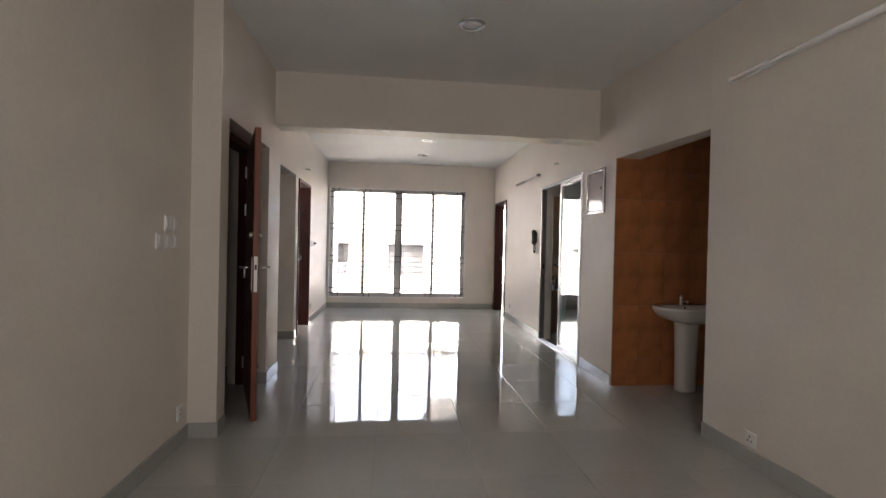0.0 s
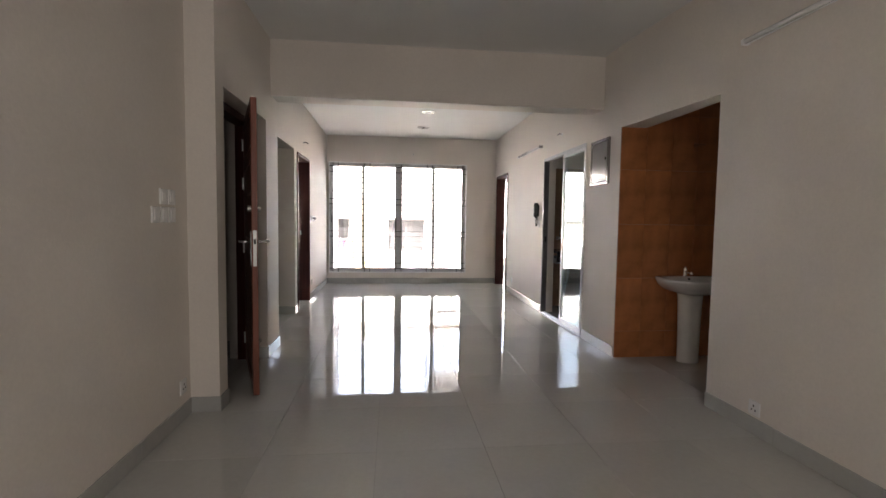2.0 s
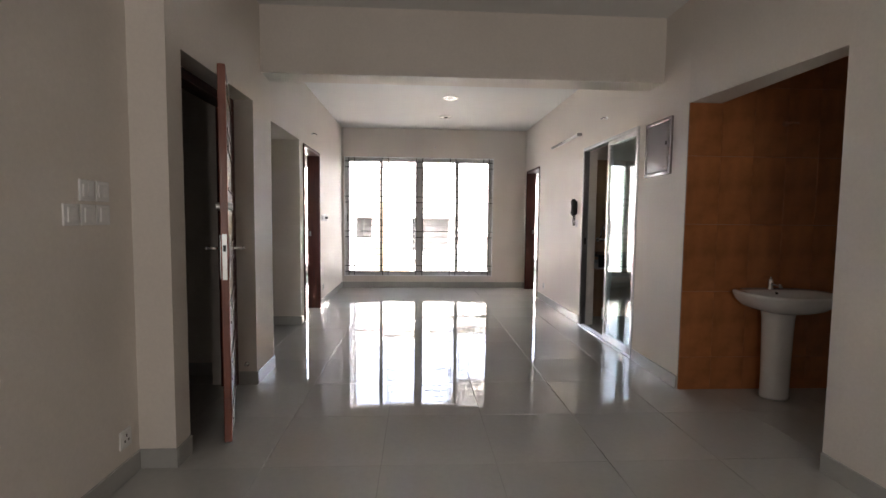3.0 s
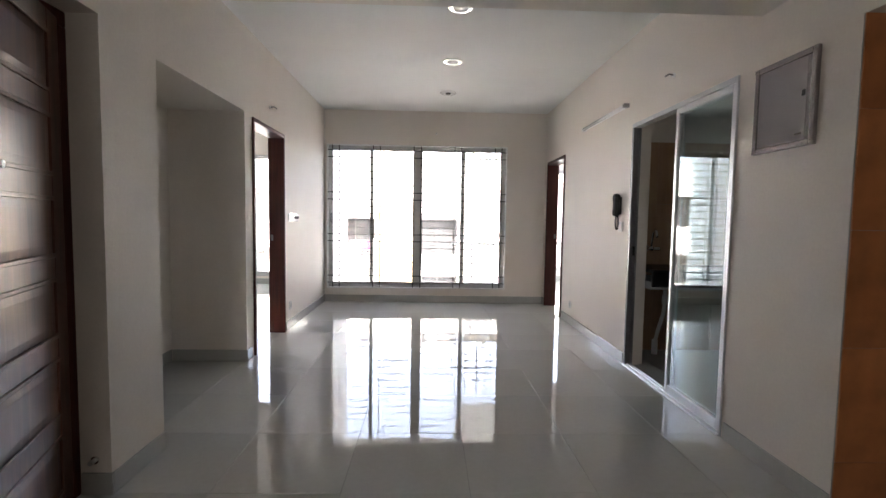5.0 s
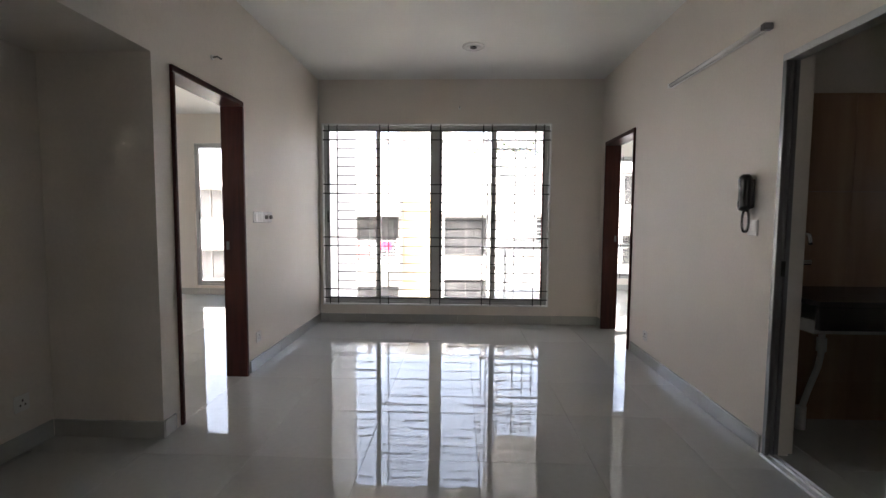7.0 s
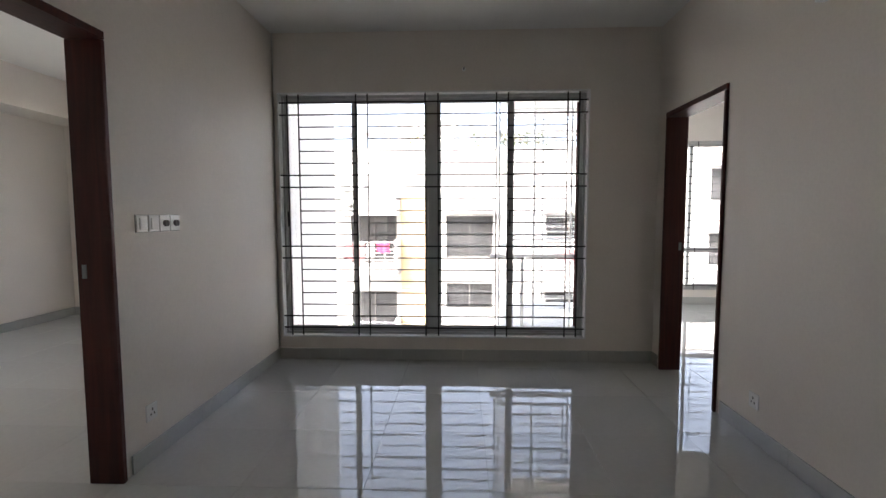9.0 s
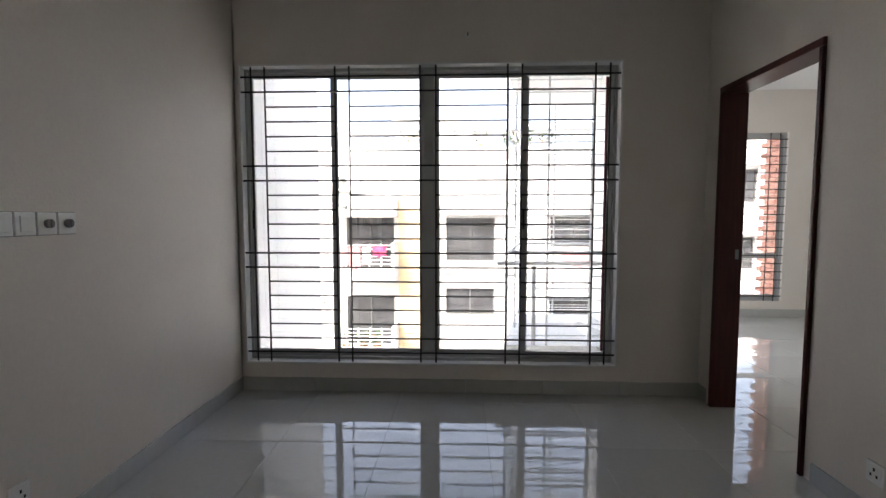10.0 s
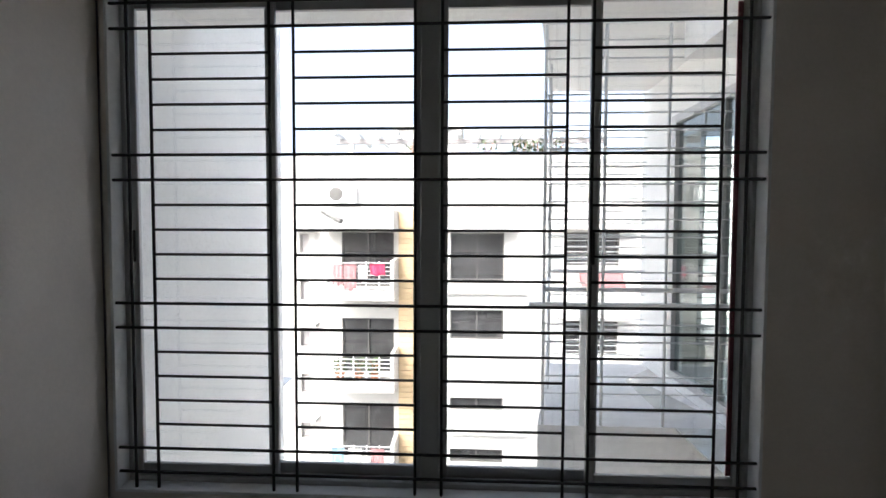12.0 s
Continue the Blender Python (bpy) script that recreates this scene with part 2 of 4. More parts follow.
def thing(name, label, category, group="", at=(0, 0, 0), turn=0):
    ob = new(name)
    ob.empty_display_size = 0.1
    ob.matrix_basis = pose(*at, 0, 0, turn)
    return tagged(ob, label, category, group)


# ---- structure: the flat ----
H = 2.88                                   # ceiling height
XL, XP, XLN, XR, XRN, YF = -1.09, -0.93, -1.11, 2.25, 2.36, 9.62
WALLTAG = ("cream painted plaster wall, smooth and bare", "wall")
structure("wall_left_near", block((-1.26, -2.0, 0), (XLN, 3.455, H)), CREAM, *WALLTAG)
structure("wall_entrance", block((-1.26, 3.455, 0), (XP, 5.05, H), [((-2, 3.60, -1), (0, 4.634, 2.12))]), CREAM,
          "cream plaster wall projecting around the entrance door opening", "wall")
structure("wall_left", block((-1.22, 5.05, 0), (XL, YF, H), [((-2, 5.0, -1), (0, 6.61, 2.162)), ((-2, 6.77, -1), (0, 7.66, 2.148))]), CREAM,
          "cream plaster wall with a niche and a doorway", "wall")
structure("wall_left_outer", block((-1.22, YF, -0.2), (XL + 0.01, 11.55, 3.2)), OUTER, "white painted outer side wall beside the large window", "wall")
structure("wall_niche_back", block((-1.87, 5.05, 0), (-1.74, 6.74, H)), CREAM, "cream plaster back wall of the niche", "wall")
structure("wall_niche_side", block((-4.7, 6.61, 0), (-1.22, 6.74, H), [((-1.88, 6.6, -1), (-1.735, 6.75, 4))]), CREAM, "cream plaster side wall of the niche", "wall")
structure("niche_ceiling", block((-1.74, 5.05, 2.162), (-1.22, 6.61, H)), CREAM, "cream plaster soffit over the niche", "ceiling")
structure("wall_lobby_north", block((-3.3, 4.86, 0), (-1.26, 5.05, H)), CREAM, "cream plaster wall of the entrance lobby", "wall")
structure("wall_lobby_west", block((-3.45, 2.3, 0), (-3.3, 5.05, H)), CREAM, "cream plaster wall of the entrance lobby", "wall")
structure("wall_lobby_south", block((-3.3, 2.3, 0), (-1.26, 2.45, H)), CREAM, "cream plaster wall of the entrance lobby", "wall")
# the opening in this unseen wall is assumed, to hold the fill lamp
structure("wall_back", block((-1.26, -2.15, 0), (2.5, -2.0, H), [((-0.7, -3, 0.25), (1.1, 0, 2.35))]), CREAM, *WALLTAG)
# three unseen walls added to keep sun and sky out of the back opening
structure("back_blocker_left", block((-1.26, -2.75, 0), (-1.11, -2.15, H)), CREAM, "unseen plain wall added beside the back opening to block daylight", "wall")
structure("back_blocker_right", block((2.36, -2.75, 0), (2.5, -2.15, H)), CREAM, "unseen plain wall added beside the back opening to block daylight", "wall")
structure("back_daylight_blocker", block((-1.26, -2.9, -0.2), (2.5, -2.75, 3.03)), CREAM, "unseen plain wall added beyond the back opening to block daylight", "wall")
structure("wall_right_near", block((XRN, -2.0, 0), (2.49, 3.305, H)), CREAM, *WALLTAG)
structure("wall_right", block((XR, 4.452, 0), (2.38, 9.77, H), [((2, 5.20, -1), (3, 6.576, 2.115)), ((2, 8.58, -1), (3, 9.45, 2.132))] ), CREAM,
          "cream plaster wall with a sliding door and a doorway", "wall")
structure("wall_right_outer", block((XR, 9.77, -0.2), (2.38, 12.52, H + 0.14), [((2, 10.35, 0.08), (3, 11.86, 2.33))]), OUTER, "white painted outer side wall beside the balcony", "wall")
_bm = block((XR, 3.305, 2.132), (2.49, 4.452, H))
for _v in _bm.verts:                       # the lintel runs from the near wall's plane to the far wall's
    if _v.co.x < 2.3:
        _v.co.x = XRN + (XR - XRN) * (_v.co.y - 3.305) / 1.147
structure("wall_over_alcove", _bm, CREAM, "cream plaster lintel over the washbasin alcove", "wall")
structure("wall_alcove_back", block((3.44, 3.0, 0), (3.57, 4.45, H)), CREAM, "cream wall at the back of the washbasin alcove", "wall")
structure("wall_alcove_side", block((2.38, 4.452, 0), (3.83, 4.58, H)), CREAM, "wall behind the washbasin", "wall")
structure("wall_alcove_near", block((2.49, 3.0, 0), (3.44, 3.13, H)), CREAM, "near side wall of the washbasin alcove", "wall")
structure("wall_kitchen_east", block((4.6, 4.45, 0), (4.73, 7.2, H), [((4, 5.6, 1.4), (5, 5.9, 1.72))]), CREAM, "kitchen wall", "wall")
structure("wall_kitchen_south", block((3.83, 4.45, 0), (4.6, 4.58, H)), CREAM, "kitchen wall", "wall")
structure("wall_kitchen_north", block((2.38, 7.07, 0), (6.2, 7.2, H)), CREAM, "wall between the kitchen and the bedroom", "wall")
structure("wall_kitchen_pier", block((2.38, 6.60, 0), (2.42, 7.07, H)), CREAM, "cream plaster pier beside the kitchen door", "wall")
structure("wall_far", block((XL, YF, -0.2), (XR, YF + 0.15, H + 0.3), [((-1.055, 9, 0.205), (1.665, 10, 2.374))]), CREAM,
          "cream plaster end wall around a large window", "wall")
# the hole is out of view, cut only for the added west lamp
structure("wall_left_room_west", block((-4.7, 6.74, 0), (-4.55, 11.55, H), [((-5, 7.2, 0.9), (-4, 8.4, 2.1))]), CREAM, "cream plaster bedroom wall", "wall")
structure("wall_left_room_far", block((-4.55, 11.40, 0), (-1.22, 11.55, H), [((-3.64, 11, 0.14), (-1.7, 12, 2.42))]), CREAM, "cream plaster bedroom wall around a window", "wall")
structure("beam_left_room", block((-4.55, 6.74, 2.45), (-4.1, 11.40, H)), CREAM, "cream plaster beam along the bedroom wall", "beam")
structure("wall_right_room_far", block((2.38, 12.37, 0), (6.2, 12.52, H), [((2.75, 12, 0.205), (4.66, 13, 2.35))]), CREAM, "cream plaster bedroom wall around a window", "wall")
structure("wall_right_room_east", block((6.2, 7.07, 0), (6.35, 12.52, H)), CREAM, "cream plaster bedroom wall", "wall")
structure("beam", block((XP, 4.81, 2.375), (XR, 5.05, H)), CREAM, "cream plaster ceiling beam across the hall", "beam")
structure("ceiling", block((-4.85, -2.9, H), (6.5, 12.52, H + 0.15), [((-5, 11.55, 2), (XL + 0.01, 13, 4)), ((-1.3, YF + 0.15, 2), (2.25, 13, 4))]), WHITE,
          "white painted flat ceiling", "ceiling")
floor = structure("floor", block((-4.85, -2.9, -0.2), (6.5, 12.52, -0.012), [((-5, 11.55, -1), (XL + 0.01, 13, 1)), ((-1.3, YF + 0.15, -1), (2.25, 13, 1))]), GROUT,
                  "polished grey porcelain tile floor", "floor")
# unseen mass above the flat, its height set to shadow the yard side
structure("upper_sun_blocker", block((-4.85, -2.3, H + 0.15), (6.5, 12.52, 9.0), [((-5, 11.55, 2), (XL + 0.01, 13, 10)), ((-1.08, YF + 0.15, 2), (2.25, 13, 10))]), OUTER,
          "white painted block over the flat, added to keep the sun off", "building")
structure("storeys_below", block((-4.85, -2.3, -11.0), (6.5, 12.52, -0.2), [((-5, 11.55, -12), (XL + 0.01, 13, 1)), ((-1.08, YF + 0.15, -12), (2.25, 13, 1))]), OUTER,
          "white painted lower storeys of the same building", "building")
# no known neighbour here: an unseen wall that stops sun at the west opening
structure("west_sun_blocker", block((-6.8, -4.0, -11.0), (-6.5, 10.5, 9.0)), OUTER, "unseen plain white wall added to keep the sun out of the west opening", "wall")
structure("ground", block((-600, -400, -11.4), (600, 900, -11.0)), GROUND, "dusty concrete ground between the buildings", "ground")
structure("sunshade", block((-1.08, YF + 0.15, 2.49), (XR, 10.32, 2.60)), OUTER, "white concrete sunshade slab over the large window", "sunshade")

# ---- skirting ----
def skirting(runs):
    """One strip of skirting tiles per wall: ((x0, y0), (x1, y1), side), thickness to the given side."""
    for (x0, y0), (x1, y1), (nx, ny) in runs:
        base = tagged(new("baseboard"), "grey porcelain skirting tiles along the wall", "baseboard", kind="structure")
        n = max(1, round(math.hypot(x1 - x0, y1 - y0) / 0.6))
        for i in range(n):
            a, b = i / n, (i + 1) / n
            p, q = Vector((x0 + (x1 - x0) * a, y0 + (y1 - y0) * a)), Vector((x0 + (x1 - x0) * b, y0 + (y1 - y0) * b))
            d = (q - p).normalized() * 0.001
            p, q = p + d, q - d
            q = q + Vector((nx, ny)) * 0.011
            lo = (min(p.x, q.x), min(p.y, q.y), 0.0005)
            hi = (max(p.x, q.x), max(p.y, q.y), 0.10)
            part("skirting_tile", box(lo, hi, 0.0015), SKIRT, base)


skirting([((XLN, -2.0), (XLN, 3.444), (1, 0)), ((XLN, 3.455), (XP + 0.011, 3.455), (0, -1)), ((XP, 3.456), (XP, 3.60), (1, 0)),
          ((-1.06, 4.634), (XP + 0.011, 4.634), (0, -1)), ((XP, 4.635), (XP, 5.05), (1, 0)), ((-1.74, 5.05), (-1.74, 6.60), (1, 0)), ((-1.729, 6.61), (XL + 0.011, 6.61), (0, -1)),
          ((XL, 6.611), (XL, 6.72), (1, 0)), ((XL, 7.71), (XL, 9.609), (1, 0)), ((XL, YF), (XR, YF), (0, -1)),
          ((XR, 9.50), (XR, 9.609), (-1, 0)), ((XR, 6.60), (XR, 8.53), (-1, 0)), ((XR, 4.45), (XR, 5.175), (-1, 0)), ((XRN, -2.0), (XRN, 3.305), (-1, 0)),
          ((3.44, 3.14), (3.44, 4.43), (-1, 0)), ((-3.3, 4.86), (-1.27, 4.86), (0, -1)),
          ((-4.55, 6.75), (-4.55, 11.389), (1, 0)), ((-4.55, 11.40), (-1.22, 11.40), (0, -1)), ((2.38, 12.37), (6.2, 12.37), (0, -1))])

# ---- windows and grilles ----
def sliding_window(name, x0, x1, z0, z1, y, sashes, label, rail=None, mat=None):
    """An aluminium window in the plane y: outer frame, then sashes given as (left, right, depth), a pane in each."""
    mat = mat or WINALU
    w = tagged(new(name), label, "window", kind="structure")
    bm = bmesh.new()
    for lo, hi in (((x0, y, z0), (x0 + 0.03, y + 0.09, z1)), ((x1 - 0.03, y, z0), (x1, y + 0.09, z1)),
                   ((x0 + 0.03, y, z0), (x1 - 0.03, y + 0.09, z0 + 0.035)), ((x0 + 0.03, y, z1 - 0.035), (x1 - 0.03, y + 0.09, z1))):
        box(lo, hi, 0.003, bm)
    for k in (0.030, 0.058):               # raised sliding tracks on the sill
        box((x0 + 0.03, y + k, z0 + 0.035), (x1 - 0.03, y + k + 0.004, z0 + 0.047), 0.001, bm)
    part("window_frame", bm, mat, w)
    for a, b, k in sashes:
        yy, st = y + k, 0.036
        s = bmesh.new()
        for lo, hi in (((a, yy, z0 + 0.037), (a + st, yy + 0.024, z1 - 0.037)), ((b - st, yy, z0 + 0.037), (b, yy + 0.024, z1 - 0.037)),
                       ((a + st, yy, z0 + 0.037), (b - st, yy + 0.024, z0 + 0.085)), ((a + st, yy, z1 - 0.075), (b - st, yy + 0.024, z1 - 0.037))):
            box(lo, hi, 0.003, s)
        if rail:
            box((a + st, yy, rail - 0.035), (b - st, yy + 0.024, rail + 0.035), 0.003, s)
        sash = part("sash", s, mat, w)
        pane = part("pane", box((a + st - 0.004, yy + 0.010, z0 + 0.081), (b - st + 0.004, yy + 0.015, z1 - 0.071)), CLEAR, sash)
        pane.visible_shadow = False
        part("pull", box((a + 0.010, yy - 0.006, 1.20), (a + 0.024, yy + 0.001, 1.34), 0.002), IRON, sash)
    return w


w1 = sliding_window("window_1", -1.055, 1.665, 0.205, 2.374, 9.69,
                    [(-1.023, -0.365, 0.012), (-0.425, 0.270, 0.050), (0.345, 1.035, 0.050), (0.98, 1.633, 0.012)], "large grey aluminium sliding window in four parts")
# narrow dark red strip up the right-hand sash
part("red_strip", box((1.576, 9.716, 0.295), (1.596, 9.722, 2.29), 0.001), REDSTRIP, w1, "narrow dark red upright strip on the sash")
part("mullion", box((0.266, 9.685, 0.246), (0.349, 9.782, 2.337), 0.004), WINALU, w1)
sliding_window("window_2", -3.64, -1.7, 0.14, 2.42, 11.42, [(-3.61, -2.77, 0.012), (-2.83, -1.73, 0.05)], "tall grey aluminium bedroom window in two sashes")
sliding_window("window_3", 2.75, 4.66, 0.205, 2.35, 12.40, [(2.78, 3.40, 0.012), (3.35, 3.91, 0.05), (3.85, 4.63, 0.012)], "pale aluminium bedroom window with a low rail", rail=0.79)


def grille(label, uprights, spans, rows, long_rows, ends, z0, z1, y, at=None, r=0.0065, mat=None):
    """A window grille of round bars: uprights, short bars between the spans, and long bars from end to end."""
    mat = mat or IRON
    g = thing("window_grille", label, "grille")
    for x in uprights:
        part("upright", tube((x, y, z0), (x, y, z1), r), mat, g)
    for k, z in enumerate(rows):
        if k in long_rows:
            part("cross_bar", tube((ends[0], y - 0.004, z), (ends[1], y - 0.004, z), r), mat, g)
        else:
            for a, b in spans:
                part("cross_bar", tube((a, y, z), (b, y, z), r * 0.9), mat, g)
    if at:
        g.matrix_basis = at
    return g


trim = bmesh.new()                         # white plaster lip lining the opening
for _lo, _hi in (((-1.055, 9.614, 0.205), (-1.041, 9.688, 2.374)), ((1.651, 9.614, 0.205), (1.665, 9.688, 2.374)),
                 ((-1.041, 9.614, 0.205), (1.651, 9.688, 0.219)), ((-1.041, 9.614, 2.360), (1.651, 9.688, 2.374))):
    box(_lo, _hi, 0.002, trim)
structure("trim", trim, OUTER, "white painted lip round the large window opening", "trim")

CX = 0.305
grille("black iron bar grille across the inside of the large window",
       [CX + s * o for o in (0.056, 0.563, 0.665, 1.175, 1.275) for s in (-1, 1)],
       [(CX - 1.175, CX - 0.665), (CX - 0.563, CX - 0.056), (CX + 0.056, CX + 0.563), (CX + 0.665, CX + 1.175)],
       [2.289 - 0.1052 * i for i in range(20)], {0, 1, 6, 7, 12, 13, 18, 19}, (-1.058, 1.668), 0.203, 2.374, 9.634)
grille("dark iron bar grille inside the bedroom window", [2.95, 3.45, 3.95, 4.45, 4.57], [], [0.27 + 0.1052 * i for i in range(20)], set(range(20)), (2.75, 4.66), 0.205, 2.35, 12.385, r=0.0055)


# ---- doorways ----
def door_frame(name, y0, y1, top, xa, xb, label):
    """Solid timber frame lining an opening in a wall that runs along y."""
    d = tagged(new(name), label, "door frame", kind="structure")
    part("jamb", box((xa, y0, 0.0), (xb, y0 + 0.027, top - 0.040), 0.004), FRAMEWOOD, d)
    j = part("jamb", box((xa, y1 - 0.029, 0.0), (xb, y1, top - 0.040), 0.004), FRAMEWOOD, d)
    part("head", box((xa, y0, top - 0.039), (xb, y1, top), 0.004), FRAMEWOOD, d)
    return d, j


d1, j1 = door_frame("door_1", 6.77, 7.66, 2.148, -1.245, -1.072, "dark red-brown timber frame of an open bedroom doorway")
part("strike_plate", box((-1.218, 7.627, 1.01), (-1.196, 7.6315, 1.075), 0.001), JAMBALU, j1)
d2, j2 = door_frame("door_2", 8.58, 9.45, 2.132, 2.232, 2.405, "dark red-brown timber frame of an open bedroom doorway")
part("strike_plate", box((2.356, 9.417, 1.01), (2.378, 9.4215, 1.075), 0.001), JAMBALU, j2)

d3 = tagged(new("door_3"), "dark timber frame of the open entrance doorway", "door frame", kind="structure")
part("jamb", box((-1.18, 3.60, 0), (-1.065, 3.645, 2.055), 0.004), FRAMEWOOD, d3)
part("jamb", box((-1.18, 4.589, 0), (-1.065, 4.634, 2.055), 0.004), FRAMEWOOD, d3)
part("head", box((-1.18, 3.60, 2.056), (-1.065, 4.634, 2.12), 0.004), FRAMEWOOD, d3)


def panel_leaf():
    """Entrance door leaf, hinged at its origin, along +x, with six raised panels on both faces."""
    leaf = thing("entrance_door", "open brown varnished timber door with six raised panels and lever handles", "door")
    L, T, Z = 0.955, 0.040, 2.075
    part("core", box((0.012, -0.012, 0.012), (L - 0.012, 0.012, Z - 0.012), 0.002), DOORWOOD, leaf)
    part("stile", box((0, -T / 2, 0.008), (0.105, T / 2, Z), 0.003), DOORWOOD, leaf)
    part("stile", box((L - 0.105, -T / 2, 0.008), (L, T / 2, Z), 0.003), EDGEWOOD, leaf, "red-brown closing stile")
    n, z = 6, 0.008
    rail, step = 0.085, (Z - 0.008 - 0.085) / 6
    for i in range(n + 1):
        part("rail", box((0.106, -T / 2 + 0.001, z), (L - 0.106, T / 2 - 0.001, z + rail), 0.003), DOORWOOD, leaf)
        if i < n:
            a, b = z + rail + 0.004, z + step - 0.004
            for s in (-1, 1):
                bm = bmesh.new()
                yo, yi = s * 0.0125, s * (T / 2 - 0.002)
                o = [(0.110, a), (L - 0.110, a), (L - 0.110, b), (0.110, b)]
                m = 0.045
                q = [(0.110 + m, a + m), (L - 0.110 - m, a + m), (L - 0.110 - m, b - m), (0.110 + m, b - m)]
                vo = [bm.verts.new((x, yo, zz)) for x, zz in o]
                vi = [bm.verts.new((x, yi, zz)) for x, zz in q]
                bm.faces.new(vi)
                for k in range(4):
                    bm.faces.new((vo[k], vo[(k + 1) % 4], vi[(k + 1) % 4], vi[k]))
                part("raised_panel", bm, DOORWOOD, leaf)
                bm = bmesh.new()
                for lo, hi in (((0.104, 0, a - 0.006), (L - 0.104, 0, a + 0.012)), ((0.104, 0, b - 0.012), (L - 0.104, 0, b + 0.006))):
                    y0, y1 = sorted((s * (T / 2 - 0.004), s * (T / 2 + 0.005)))
                    box((lo[0], y0, lo[2]), (hi[0], y1, hi[2]), 0.003, bm)
                part("moulding", bm, DOORWOOD, leaf)
        z += step
    for s in (-1, 1):
        y0, y1 = sorted((s * T / 2, s * (T / 2 + 0.006)))
        plate = part("lock_plate", box((L - 0.082, y0, 0.92), (L - 0.042, y1, 1.165), 0.002), STEEL, leaf, "brushed steel lock plate")
        bm = tube((L - 0.062, s * T / 2, 1.09), (L - 0.062, s * (T / 2 + 0.068), 1.09), 0.009, seg=12)
        sweep([(L - 0.062, s * (T / 2 + 0.068), 1.09), (L - 0.075, s * (T / 2 + 0.074), 1.09), (L - 0.185, s * (T / 2 + 0.070), 1.09)], 0.009, bm, 10)
        part("lever", bm, CHROME, plate, "chrome lever handle", smooth=True)
        part("thumb_turn", tube((L - 0.062, s * T / 2, 1.32), (L - 0.062, s * (T / 2 + 0.022), 1.32), 0.022, seg=20), STEEL, leaf, "steel night-latch rose")
        part("peephole", tube((0.50, s * T / 2, 1.42), (0.50, s * (T / 2 + 0.006), 1.42), 0.014, seg=16), BLACKPL, leaf)
    part("lock_forend", box((L - 0.001, -0.012, 0.92), (L + 0.003, 0.012, 1.17), 0.001), STEEL, leaf, "steel lock forend with a dark bolt hole")
    part("bolt_hole", box((L + 0.002, -0.007, 1.075), (L + 0.0045, 0.007, 1.11), 0.001), DARKHOLE, leaf)
    for z in (0.20, 1.00, 1.55, 1.88):
        part("hinge", tube((-0.006, -0.026, z - 0.05), (-0.006, -0.026, z + 0.05), 0.008, seg=10), STEEL, leaf)
    return leaf


leaf = panel_leaf()
leaf.matrix_basis = pose(-1.085, 4.582, 0.006, 0, 0, math.degrees(math.atan2(3.685 - 4.582, -0.765 + 1.085)))

stop = thing("door_stop", "small chrome door stop on the reveal", "door stop")
part("rose", tube((-1.00, 4.634, 0.16), (-1.00, 4.626, 0.16), 0.018, seg=16), CHROME, stop)
part("buffer", tube((-1.00, 4.626, 0.16), (-1.00, 4.596, 0.16), 0.011, seg=12), STEEL, stop)

# ---- kitchen sliding door ----
kd = thing("sliding_door", "silver aluminium sliding door with tinted glass, half open", "sliding door")
X0, X1, KY0, KY1, KT = XR - 0.012, XR + 0.060, 5.20, 6.576, 2.115
part("frame_jamb", box((X0, KY0, 0.0), (X1, KY0 + 0.022, KT), 0.002), ALU, kd)
fr = bmesh.new()
for k in range(3):                         # channelled far jamb
    box((X0 + 0.001 + 0.024 * k, KY1 - 0.030 + 0.004 * (k % 2), 0.0), (X0 + 0.022 + 0.024 * k, KY1, KT - 0.03), 0.002, fr)
part("frame_jamb", fr, JAMBALU, kd, "dull grey channelled jamb")
part("head_track", box((X0, KY0 + 0.022, KT - 0.035), (X1, KY1, KT), 0.002), ALU, kd)
bm = box((X0 - 0.01, KY0, 0.0005), (X1, KY1, 0.014), 0.002)
for k in (0.02, 0.050):
    box((X0 + k, KY0, 0.014), (X0 + k + 0.005, KY1, 0.026), 0.001, bm)
part("bottom_track", bm, ALU, kd)


def sliding_leaf(y0, y1, x):
    s = bmesh.new()
    for lo, hi in (((x, y0, 0.028), (x + 0.028, y0 + 0.030, KT - 0.036)), ((x, y1 - 0.034, 0.028), (x + 0.028, y1, KT - 0.036)),
                   ((x, y0 + 0.030, 0.028), (x + 0.028, y1 - 0.034, 0.085)), ((x, y0 + 0.030, KT - 0.075), (x + 0.028, y1 - 0.034, KT - 0.036))):
        box(lo, hi, 0.003, s)
    f = part("leaf_frame", s, ALU, kd)
    part("glass_pane", box((x + 0.011, y0 + 0.026, 0.081), (x + 0.017, y1 - 0.030, KT - 0.071)), TINTED, f, "grey-green tinted glass")
    return f


sliding_leaf(5.223, 5.870, X0 + 0.008)
sliding_leaf(5.227, 5.862, X0 + 0.040)
part("latch", box((X0 + 0.03, KY1 - 0.034, 0.98), (X0 + 0.05, KY1 - 0.028, 1.06), 0.001), IRON, kd)

# ---- kitchen beyond ----
ct = thing("kitchen_counter", "black granite counter with a deep front apron", "counter")
part("worktop", box((2.43, 6.48, 0.830), (4.595, 7.055, 0.860), 0.004), GRANITE, ct)
part("apron", box((2.43, 6.482, 0.710), (4.595, 6.512, 0.829), 0.003), GRANITE, ct)
part("underside_slab", box((2.43, 6.515, 0.685), (4.595, 7.055, 0.755), 0.003), CONCRETE, ct)
